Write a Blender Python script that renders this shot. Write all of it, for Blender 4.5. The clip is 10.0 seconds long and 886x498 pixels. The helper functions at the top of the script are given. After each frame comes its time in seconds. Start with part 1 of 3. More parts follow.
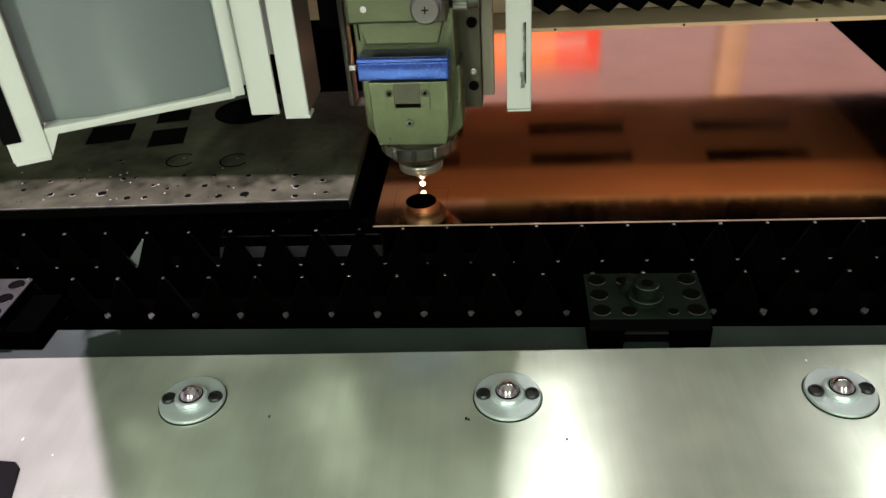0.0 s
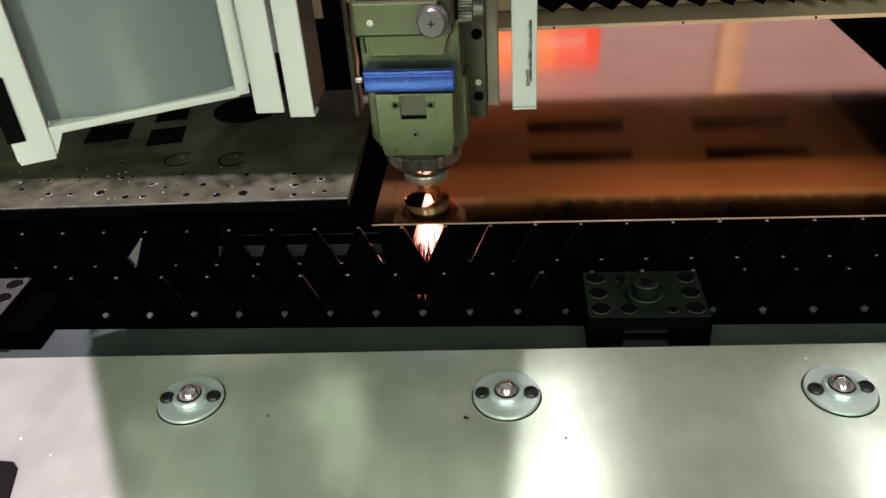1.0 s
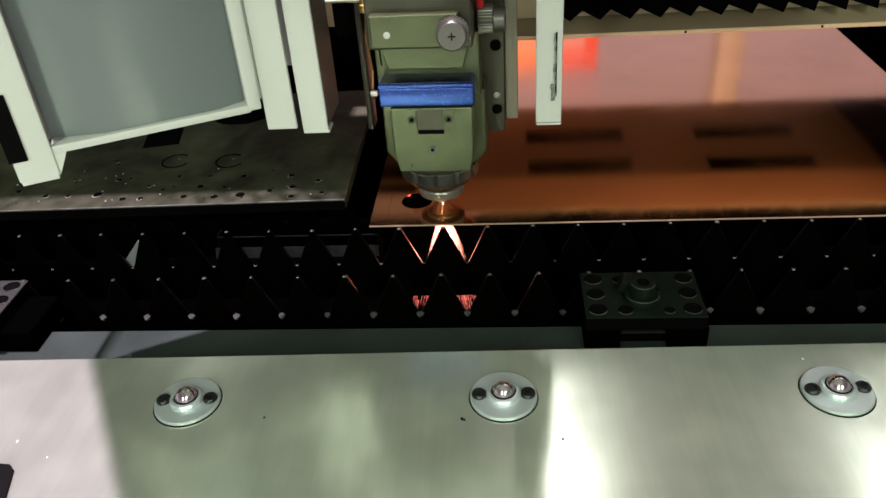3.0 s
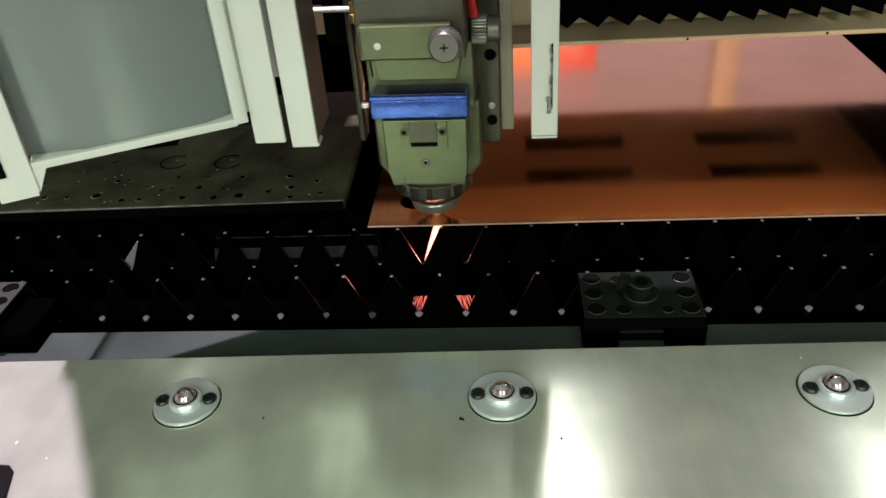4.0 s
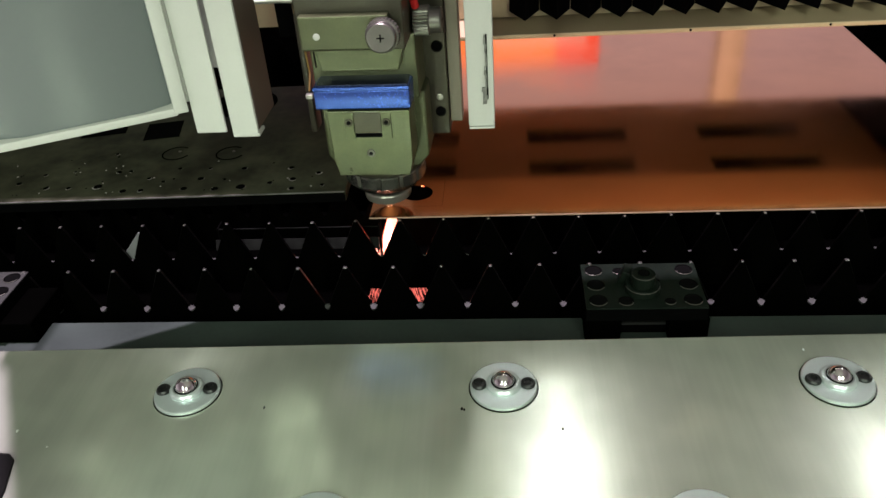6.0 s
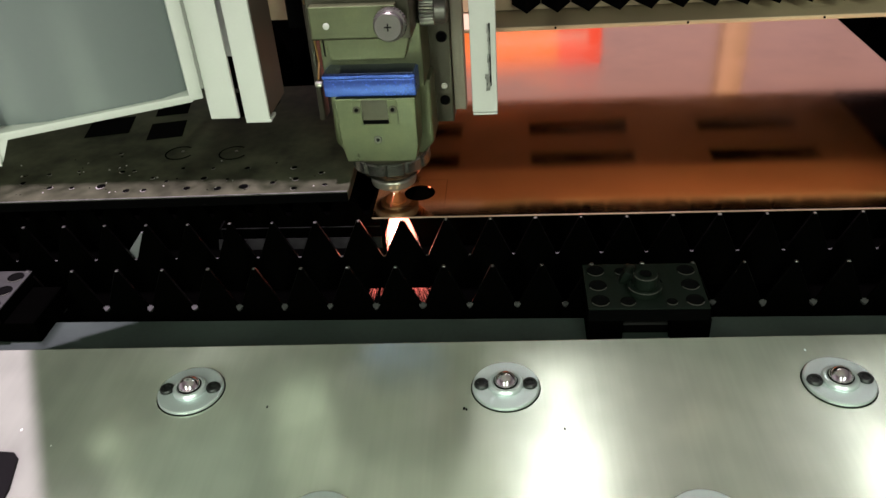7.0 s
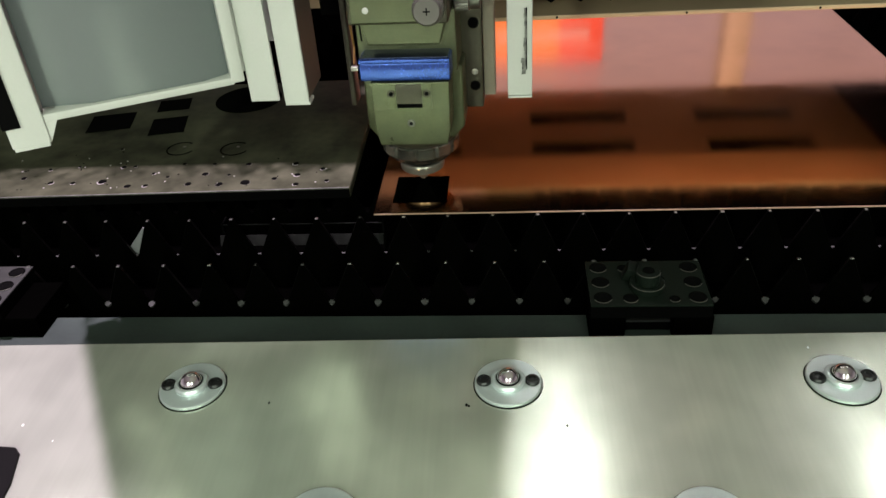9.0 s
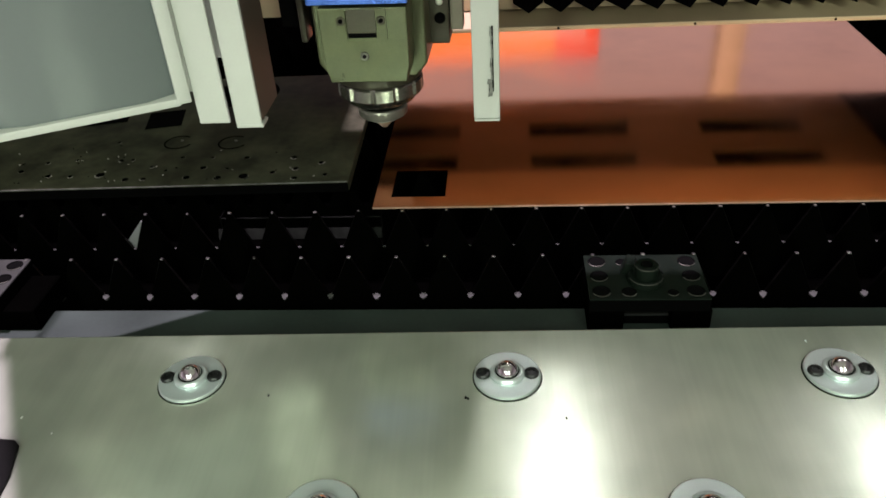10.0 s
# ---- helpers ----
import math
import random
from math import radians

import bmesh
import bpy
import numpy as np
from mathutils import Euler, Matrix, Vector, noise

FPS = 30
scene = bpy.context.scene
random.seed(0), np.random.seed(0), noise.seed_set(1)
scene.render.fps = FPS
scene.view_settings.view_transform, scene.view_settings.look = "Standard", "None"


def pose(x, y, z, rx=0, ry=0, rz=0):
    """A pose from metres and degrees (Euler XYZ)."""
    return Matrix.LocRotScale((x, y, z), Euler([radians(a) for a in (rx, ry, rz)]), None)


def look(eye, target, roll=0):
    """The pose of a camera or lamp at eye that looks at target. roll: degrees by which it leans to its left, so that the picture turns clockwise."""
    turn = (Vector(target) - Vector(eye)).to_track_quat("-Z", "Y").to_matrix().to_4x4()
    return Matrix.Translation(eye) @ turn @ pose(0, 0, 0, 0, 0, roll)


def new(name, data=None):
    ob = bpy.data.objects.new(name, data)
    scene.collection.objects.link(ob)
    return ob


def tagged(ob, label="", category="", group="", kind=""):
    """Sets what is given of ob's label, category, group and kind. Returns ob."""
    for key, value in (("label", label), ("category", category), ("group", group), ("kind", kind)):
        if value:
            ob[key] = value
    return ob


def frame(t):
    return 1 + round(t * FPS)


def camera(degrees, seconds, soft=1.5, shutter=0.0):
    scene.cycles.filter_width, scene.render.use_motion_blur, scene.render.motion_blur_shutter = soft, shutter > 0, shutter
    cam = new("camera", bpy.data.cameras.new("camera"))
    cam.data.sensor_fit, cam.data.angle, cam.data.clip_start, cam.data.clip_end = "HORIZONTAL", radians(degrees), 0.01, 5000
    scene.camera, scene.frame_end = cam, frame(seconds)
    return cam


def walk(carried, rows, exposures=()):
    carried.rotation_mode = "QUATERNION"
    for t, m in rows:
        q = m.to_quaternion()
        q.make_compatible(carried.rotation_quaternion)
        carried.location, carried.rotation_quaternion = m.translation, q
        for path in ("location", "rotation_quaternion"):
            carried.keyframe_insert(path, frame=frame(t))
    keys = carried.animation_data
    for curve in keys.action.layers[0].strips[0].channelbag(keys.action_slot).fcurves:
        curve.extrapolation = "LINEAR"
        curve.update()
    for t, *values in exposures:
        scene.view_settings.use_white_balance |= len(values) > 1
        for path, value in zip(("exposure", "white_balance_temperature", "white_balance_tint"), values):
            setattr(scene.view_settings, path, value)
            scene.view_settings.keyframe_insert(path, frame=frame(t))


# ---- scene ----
cam = camera(58.85, 10.0, shutter=0.7)
PATH = [
    (0.0, (0.0017, -0.3587, 0.3456), (-0.0812, 0.4727, -0.2039), -3.94),
    (0.5, (0.0017, -0.3575, 0.3442), (-0.0794, 0.4743, -0.2049), -3.92),
    (1.0, (0.0025, -0.3578, 0.3448), (-0.0804, 0.4728, -0.2059), -4.05),
    (1.5, (0.0032, -0.3579, 0.3448), (-0.0790, 0.4738, -0.2042), -4.06),
    (2.0, (0.0027, -0.3574, 0.3453), (-0.0797, 0.4742, -0.2040), -4.06),
    (2.5, (0.0038, -0.3573, 0.3444), (-0.0788, 0.4740, -0.2053), -4.12),
    (4.0, (0.0050, -0.3582, 0.3448), (-0.0764, 0.4736, -0.2043), -4.30),
    (4.5, (0.0067, -0.3593, 0.3433), (-0.0747, 0.4723, -0.2060), -4.41),
    (5.0, (0.0065, -0.3588, 0.3416), (-0.0736, 0.4706, -0.2112), -4.25),
    (5.5, (0.0054, -0.3588, 0.3400), (-0.0766, 0.4707, -0.2124), -4.22),
    (7.0, (0.0047, -0.3599, 0.3419), (-0.0817, 0.4685, -0.2115), -4.22),
    (7.5, (0.0035, -0.3600, 0.3411), (-0.0796, 0.4689, -0.2121), -4.04),
    (8.0, (0.0034, -0.3590, 0.3409), (-0.0801, 0.4691, -0.2134), -4.03),
    (8.5, (0.0027, -0.3597, 0.3402), (-0.0827, 0.4678, -0.2147), -4.01),
    (9.0, (0.0027, -0.3595, 0.3407), (-0.0833, 0.4672, -0.2154), -4.03),
    (9.5, (0.0019, -0.3608, 0.3412), (-0.0870, 0.4653, -0.2153), -4.37),
    (9.8, (0.0009, -0.3611, 0.3402), (-0.0851, 0.4670, -0.2147), -3.95),
    (10.0, (0.0002, -0.3613, 0.3395), (-0.0801, 0.4631, -0.2207), -3.72),
]
walk(cam, [(t, look(e, g, r)) for t, e, g, r in PATH])

# ---------------------------------------------------------------- light
world = bpy.data.worlds.new("hall")
scene.world = world
world.use_nodes = True
world.node_tree.nodes["Background"].inputs[0].default_value = (0.75, 0.85, 0.8, 1)
world.node_tree.nodes["Background"].inputs[1].default_value = 0.02
scene.view_settings.exposure = 0.0


def area(name, at, target, sx, sy, power, color):
    data = bpy.data.lights.new(name, "AREA")
    data.shape, data.size, data.size_y, data.energy, data.color = "RECTANGLE", sx, sy, power, color
    ob = new(name, data)
    ob.matrix_world = look(at, target)
    return ob


KEY_AT = (-0.36, 0.20, 3.15)
area("spot_lamp_light", KEY_AT, (-0.36, 0.20, 0), 0.07, 0.07, 260, (1.0, 0.77, 0.98))
# rows of ceiling tubes, last two invented front fill: x, y, z, length, power
TUBES_AND_FILL = ((0.262, 2.5, 3.0, 1.1, 9), (1.98, 2.7, 3.0, 1.6, 9), (-0.75, 3.1, 3.0, 1.6, 7), (-2.1, 2.8, 3.0, 2.0, 3), (-0.75, -2.5, 1.45, 1.8, 53), (0.9, -2.5, 1.45, 1.8, 52))
for tx, ty, tz, tl, power in TUBES_AND_FILL:
    area("tube_or_fill_light", (tx, ty, tz), (tx, ty + (1.2 if ty < 0 else 0), 0), 0.12 if ty < 0 else 0.09, tl, power, (0.87, 1.0, 0.80) if ty < 0 else (1.0, 0.98, 0.97))

# ---------------------------------------------------------------- materials


def mat(name, color, rough=0.5, metal=0.0, vary=0.25, scale=40.0, bump=0.1, dist=0.0005, rvary=0.15, emit=None,
        stretch=(1, 1, 1), big=6.0, tint=None, spec=0.5, coat=0.0):
    """Principled surface with fine grain, broad stains and a little relief."""
    m = bpy.data.materials.new(name)
    m.use_nodes = True
    nt = m.node_tree
    b = nt.nodes["Principled BSDF"]
    tc = nt.nodes.new("ShaderNodeTexCoord")
    mp = nt.nodes.new("ShaderNodeMapping")
    mp.inputs["Scale"].default_value = stretch
    nt.links.new(tc.outputs["Object"], mp.inputs[0])
    fine = nt.nodes.new("ShaderNodeTexNoise")
    fine.inputs["Scale"].default_value, fine.inputs["Detail"].default_value = scale * 10, 5
    broad = nt.nodes.new("ShaderNodeTexNoise")
    broad.inputs["Scale"].default_value, broad.inputs["Detail"].default_value = big, 6
    nt.links.new(mp.outputs[0], fine.inputs[0])
    nt.links.new(tc.outputs["Object"], broad.inputs[0])
    mix = nt.nodes.new("ShaderNodeMix")
    mix.data_type = "RGBA"
    dark = tint or tuple(c * (1 - vary) for c in color)
    mix.inputs["A"].default_value, mix.inputs["B"].default_value = (*dark, 1), (*[min(1, c * (1 + vary * 0.4)) for c in color], 1)
    add = nt.nodes.new("ShaderNodeMath")
    add.operation = "MULTIPLY_ADD"
    add.inputs[1].default_value = 0.45
    nt.links.new(fine.outputs["Fac"], add.inputs[0])
    sc = nt.nodes.new("ShaderNodeMath")
    sc.operation = "MULTIPLY_ADD"
    sc.inputs[1].default_value, sc.inputs[2].default_value = 1.6, -0.5
    nt.links.new(broad.outputs["Fac"], sc.inputs[0])
    nt.links.new(sc.outputs[0], add.inputs[2])
    add.use_clamp = True
    nt.links.new(add.outputs[0], mix.inputs["Factor"])
    nt.links.new(mix.outputs["Result"], b.inputs["Base Color"])
    rr = nt.nodes.new("ShaderNodeMath")
    rr.operation = "MULTIPLY_ADD"
    rr.inputs[1].default_value, rr.inputs[2].default_value = rvary, rough - rvary * 0.5
    nt.links.new(add.outputs[0], rr.inputs[0])
    nt.links.new(rr.outputs[0], b.inputs["Roughness"])
    b.inputs["Metallic"].default_value = metal
    b.inputs["Specular IOR Level"].default_value = spec
    b.inputs["Coat Weight"].default_value = coat
    if bump:
        bp = nt.nodes.new("ShaderNodeBump")
        bp.inputs["Strength"].default_value, bp.inputs["Distance"].default_value = bump, dist
        nt.links.new(fine.outputs["Fac"], bp.inputs["Height"])
        nt.links.new(bp.outputs[0], b.inputs["Normal"])
    if emit:
        b.inputs["Emission Color"].default_value = (*emit[:3], 1)
        b.inputs["Emission Strength"].default_value = emit[3]
    return m


def table_steel():
    """Brushed stainless sheet with soft cloudy smudges and faint wiped streaks."""
    m = bpy.data.materials.new("brushed_stainless")
    m.use_nodes = True
    nt = m.node_tree
    b = nt.nodes["Principled BSDF"]
    b.inputs["Metallic"].default_value = 0.66
    tc = nt.nodes.new("ShaderNodeTexCoord")
    outs = []
    for scale, stretch, detail in ((16, (1, 1, 1), 2), (60, (1, 0.25, 1), 1), (420, (1, 0.03, 1), 0)):
        mp = nt.nodes.new("ShaderNodeMapping")
        mp.inputs["Scale"].default_value = stretch
        nt.links.new(tc.outputs["Object"], mp.inputs[0])
        n = nt.nodes.new("ShaderNodeTexNoise")
        n.inputs["Scale"].default_value, n.inputs["Detail"].default_value = scale, detail
        nt.links.new(mp.outputs[0], n.inputs[0])
        outs.append(n.outputs["Fac"])
    a = nt.nodes.new("ShaderNodeMath")
    a.operation = "MULTIPLY_ADD"
    a.inputs[1].default_value = 0.22
    nt.links.new(outs[1], a.inputs[0])
    nt.links.new(outs[0], a.inputs[2])
    c = nt.nodes.new("ShaderNodeMath")
    c.operation = "MULTIPLY_ADD"
    c.inputs[1].default_value = 0.08
    nt.links.new(outs[2], c.inputs[0])
    nt.links.new(a.outputs[0], c.inputs[2])
    for lo, hi, socket in ((0.17, 0.245, "Roughness"), (0.0, 1.0, "mix")):
        mr = nt.nodes.new("ShaderNodeMapRange")
        mr.interpolation_type = "SMOOTHSTEP"
        for k, v in (("From Min", 0.42), ("From Max", 0.88), ("To Min", lo), ("To Max", hi)):
            mr.inputs[k].default_value = v
        nt.links.new(c.outputs[0], mr.inputs[0])
        if socket == "mix":
            mix = nt.nodes.new("ShaderNodeMix")
            mix.data_type = "RGBA"
            mix.inputs["A"].default_value, mix.inputs["B"].default_value = (0.685, 0.74, 0.62, 1), (0.495, 0.538, 0.45, 1)
            nt.links.new(mr.outputs[0], mix.inputs["Factor"])
            nt.links.new(mix.outputs["Result"], b.inputs["Base Color"])
        else:
            nt.links.new(mr.outputs[0], b.inputs[socket])
    return m


M_TABLE = table_steel()
M_ZINC = mat("zinc_plate", (0.64, 0.72, 0.72), 0.36, 0.6, 0.12, 60, 0.05, 0.0002, 0.1)
M_CHROME = mat("chrome_ball", (0.8, 0.8, 0.8), 0.06, 1.0, 0.03, 40, 0, rvary=0.03)
# near-black steels: the bed's deep shade is put into their colour
M_BLACKSTEEL = mat("black_steel_with_shade", (0.002, 0.002, 0.002), 0.65, 0.0, 0.4, 30, 0.25, 0.0006, 0.2, spec=0.0)
M_SLAT = mat("burnt_shade_black_slat", (0.0008, 0.0008, 0.0007), 0.7, 0.0, 0.5, 30, 0.3, 0.0008, 0.2, spec=0.0)
M_FLANK = mat("light_catching_tooth_edge", (0.050, 0.046, 0.043), 0.30, 1.0, 0.6, 25, 0.3, 0.0005, 0.2, tint=(0.012, 0.012, 0.012), big=30)
M_RIM = mat("pale_glint_and_spatter", (0.42, 0.41, 0.40), 0.45, 0.2, 0.3, 60, 0.1)
M_TIP = mat("worn_bare_steel", (0.30, 0.30, 0.29), 0.35, 1.0, 0.2, 60, 0.1)
M_ROOT = mat("lit_root_steel", (0.055, 0.055, 0.055), 0.6, 0.0, 0.3, 60, 0.1, spec=0.05)
M_OLDPLATE = mat("scorched_steel_plate", (0.076, 0.080, 0.052), 0.42, 0.1, 0.6, 12, 0.2, 0.0004, 0.22, tint=(0.003, 0.0045, 0.0025), big=26, spec=0.03)
M_COPPER = mat("polished_copper", (0.765, 0.455, 0.255), 0.10, 1.0, 0.16, 10, 0.04, 0.0002, 0.10, big=12)
M_COPPER_CUT = mat("cut_copper_edge", (0.62, 0.42, 0.31), 0.5, 0.4, 0.4, 60, 0.1)
M_WHITE = mat("white_powder_coat", (0.54, 0.56, 0.52), 0.42, 0.0, 0.10, 60, 0.12, 0.0003, 0.12, big=11)
M_GREYWIN = mat("grey_cover_sheet", (0.138, 0.162, 0.160), 0.35, 0.0, 0.08, 30, 0.03, 0.0003, 0.08, big=5)
M_HEAD = mat("olive_anodised_aluminium", (0.082, 0.094, 0.045), 0.33, 0.45, 0.42, 50, 0.15, 0.0003, 0.18, big=45)
M_HEAD2 = mat("bronze_grey_aluminium", (0.056, 0.053, 0.034), 0.38, 0.4, 0.42, 50, 0.15, 0.0003, 0.18, big=45)
M_BLUE = mat("blue_anodised_aluminium", (0.028, 0.068, 0.31), 0.28, 0.65, 0.1, 60, 0.06, 0.0002, 0.08)
M_STEEL = mat("turned_steel", (0.58, 0.58, 0.52), 0.36, 0.9, 0.15, 60, 0.05, 0.0002, 0.1)
M_COLLAR = mat("faceted_steel", (0.38, 0.38, 0.33), 0.24, 0.95, 0.2, 60, 0.1, 0.0003, 0.15)
M_KNOB = mat("dull_knurled_steel", (0.15, 0.15, 0.13), 0.36, 0.7, 0.25, 60, 0.15, 0.0003, 0.15)
M_CERAMIC = mat("ceramic_ring", (0.22, 0.21, 0.18), 0.3, 0.55, 0.2, 60, 0.05)
M_BRASS = mat("brass", (0.42, 0.29, 0.10), 0.35, 1.0, 0.1, 60, 0.05)
M_BLACK = mat("black_oxide", (0.004, 0.004, 0.004), 0.6, 0.0, 0.3, 60, 0.1, spec=0.0)
M_SCREW = mat("black_socket_screw", (0.012, 0.013, 0.013), 0.35, 0.3, 0.3, 60, 0.1)
M_RUBBER = mat("black_rubber", (0.005, 0.005, 0.005), 0.65, 0.0, 0.3, 60, 0.15, spec=0.06)
M_BELLOWS = mat("black_bellows_cloth", (0.003, 0.003, 0.0034), 0.75, 0.0, 0.3, 60, 0.2, spec=0.0)
M_CREAM = mat("cream_painted_steel", (0.55, 0.45, 0.31), 0.5, 0.0, 0.14, 40, 0.1, 0.0003, 0.1, big=20)
M_EDGE = mat("tan_painted_edge", (0.50, 0.40, 0.25), 0.5, 0.0, 0.14, 40, 0.1, 0.0003, 0.1, big=20)
M_BEAM = mat("dark_painted_beam", (0.14, 0.110, 0.062), 0.5, 0.0, 0.2, 30, 0.1)
M_RED = mat("red_hose", (0.5, 0.02, 0.02), 0.4, 0.0, 0.1, 30, 0.0)
M_WALL = mat("hall_wall_paint", (0.55, 0.52, 0.52), 0.8, 0.0, 0.1, 3, 0.05, 0.001, 0.1, big=1)
M_FLOOR = mat("hall_floor", (0.3, 0.3, 0.28), 0.7, 0.0, 0.2, 4, 0.1, 0.001, 0.1, big=2)
M_BANNER = mat("orange_red_banner", (0.9, 0.10, 0.04), 0.6, 0.0, 0.1, 10, 0)
M_BANNER2 = mat("orange_banner_field", (0.95, 0.30, 0.05), 0.6, 0.0, 0.1, 10, 0)
M_BANNERTXT = mat("white_print", (0.85, 0.8, 0.75), 0.6, 0.0, 0.05, 10, 0)
M_SPARK = mat("molten_spark", (1.0, 0.5, 0.3), 0.5, emit=(1.0, 0.74, 0.66, 28.0), bump=0)
M_SPRAY = mat("spark_spray", (1.0, 0.4, 0.3), 0.5, emit=(1.0, 0.34, 0.25, 2.6), bump=0)
M_EMBER = mat("dull_embers", (0.6, 0.2, 0.15), 0.5, emit=(1.0, 0.20, 0.16, 1.0), bump=0)
M_GLOW = mat("plasma_glow", (1.0, 0.8, 0.7), 0.5, emit=(1.0, 0.74, 0.62, 40.0), bump=0)
M_LAMP = mat("lamp_tube", (0.9, 0.9, 0.9), 0.5, emit=(0.95, 1.0, 0.9, 8.0), bump=0)

# ---------------------------------------------------------------- mesh tools


def add_box(bm, lo, hi, bev=0.0, seg=2):
    n0 = set(bm.verts)
    bmesh.ops.create_cube(bm, size=1.0, matrix=Matrix.LocRotScale(
        [(a + b) / 2 for a, b in zip(lo, hi)], None, [abs(b - a) for a, b in zip(lo, hi)]))
    vs = [v for v in bm.verts if v not in n0]
    if bev:
        es = {e for v in vs for e in v.link_edges}
        bmesh.ops.bevel(bm, geom=list(es), offset=bev, segments=seg, affect="EDGES", profile=0.5)
    return bm


def box(lo, hi, bev=0.0, seg=2):
    return add_box(bmesh.new(), lo, hi, bev, seg)


def lathe(profile, n=40, m=None, bm=None):
    """Turns (radius, height) pairs round the z axis."""
    bm = bm or bmesh.new()
    m = m or Matrix()
    rings = []
    for r, z in profile:
        rings.append([bm.verts.new(m @ Vector((r * math.cos(2 * math.pi * i / n), r * math.sin(2 * math.pi * i / n), z))) for i in range(n)])
    for a, b in zip(rings, rings[1:]):
        for i in range(n):
            bm.faces.new((a[i], a[(i + 1) % n], b[(i + 1) % n], b[i]))
    bm.faces.new(rings[0][::-1])
    bm.faces.new(rings[-1])
    return bm


def prism(outline, depth, m=None, bev=0.0):
    """Extrudes an outline in x, z along y by depth, then moves it by m."""
    bm = bmesh.new()
    f = bm.faces.new([bm.verts.new((x, 0, z)) for x, z in outline])
    out = bmesh.ops.extrude_face_region(bm, geom=[f])
    bmesh.ops.translate(bm, vec=(0, depth, 0), verts=[g for g in out["geom"] if isinstance(g, bmesh.types.BMVert)])
    bmesh.ops.recalc_face_normals(bm, faces=bm.faces)
    if bev:
        bmesh.ops.bevel(bm, geom=list(bm.edges), offset=bev, segments=2, affect="EDGES", profile=0.5)
    if m:
        bmesh.ops.transform(bm, matrix=m, verts=bm.verts)
    return bm


def bmesh_join(bm, other):
    """Copies the faces of another bmesh into bm and frees it."""
    vs = {v: bm.verts.new(v.co) for v in other.verts}
    for f in other.faces:
        bm.faces.new([vs[v] for v in f.verts])
    other.free()


def tube(points, r, n=10):
    bm = bmesh.new()
    pts = [Vector(p) for p in points]
    rings = []
    for i, p in enumerate(pts):
        d = (pts[min(i + 1, len(pts) - 1)] - pts[max(i - 1, 0)]).normalized()
        q = d.to_track_quat("Z", "Y")
        rings.append([bm.verts.new(p + q @ Vector((r * math.cos(2 * math.pi * k / n), r * math.sin(2 * math.pi * k / n), 0))) for k in range(n)])
    for a, b in zip(rings, rings[1:]):
        for k in range(n):
            bm.faces.new((a[k], a[(k + 1) % n], b[(k + 1) % n], b[k]))
    bm.faces.new(rings[0][::-1])
    bm.faces.new(rings[-1])
    return bm


def mesh_of(name, bm, material, smooth=0.45):
    bmesh.ops.recalc_face_normals(bm, faces=bm.faces)
    for f in bm.faces:
        f.smooth = True
    for e in bm.edges:
        if len(e.link_faces) == 2:
            small, large = sorted(f.calc_area() for f in e.link_faces)
            angle = e.calc_face_angle(0)
            if angle > smooth or (angle > 0.2 and large > 25 * small):
                e.smooth = False
    me = bpy.data.meshes.new(name)
    bm.to_mesh(me)
    bm.free()
    me.materials.append(material)
    return me


def part(name, bm, material, parent=None, label="", at=None):
    ob = new(name, mesh_of(name, bm, material))
    if parent:
        ob.parent = parent
    if at:
        ob.matrix_basis = at
    if label:
        ob["label"] = label
    return ob


def thing(name, label, category, at=None, group="", kind=""):
    ob = new(name)
    ob.empty_display_size = 0.02
    if at:
        ob.matrix_basis = at
    return tagged(ob, label, category, group, kind)


def plain(name, bm, material, label, category="", kind="", at=None, group=""):
    ob = part(name, bm, material, at=at)
    return tagged(ob, label, category, group, kind)


def hexagon(r, z0, z1, m=None):
    return lathe([(r * 0.9, z0), (r, z0 + (z1 - z0) * 0.1), (r, z1 - (z1 - z0) * 0.1), (r * 0.9, z1)], 6, m)

# ---------------------------------------------------------------- hall round the machine
plain("floor", box((-5, -4, -0.95), (6, 7, -0.85)), M_FLOOR, "grey concrete hall floor", kind="structure")
plain("ceiling", box((-5, -4, 3.3), (6, 7, 3.4)), M_WALL, "pale hall ceiling", kind="structure")
plain("wall_west", box((-5.1, -4, -0.85), (-5, 7, 3.3)), M_WALL, "pale hall wall", kind="structure")
plain("wall_east", box((6, -4, -0.85), (6.1, 7, 3.3)), M_WALL, "pale hall wall", kind="structure")
plain("wall_south", box((-5, -4.1, -0.85), (6, -4, 3.3)), M_WALL, "pale hall wall", kind="structure")
# far wall and dado emit light themselves to brighten the copper's reflection
M_BACKDROP = mat("glowing_far_hall", (0.6, 0.58, 0.66), 0.8, 0.0, 0.08, 2, 0, big=0.7, emit=(0.90, 0.64, 0.82, 0.41))
M_DADO = mat("glowing_far_dado", (0.50, 0.46, 0.42), 0.8, 0.0, 0.1, 2, 0, big=0.7, emit=(0.78, 0.72, 0.66, 0.20))
plain("backdrop", box((-5, 6.9, -0.85), (6, 7, 3.3)), M_BACKDROP, "far end of the hall with a glow of its own", kind="structure")
plain("wall_dado", box((-5, 6.86, -0.85), (6, 6.895, 1.85), 0.01), M_DADO, "dimly glowing lower part of the far hall wall", kind="structure")
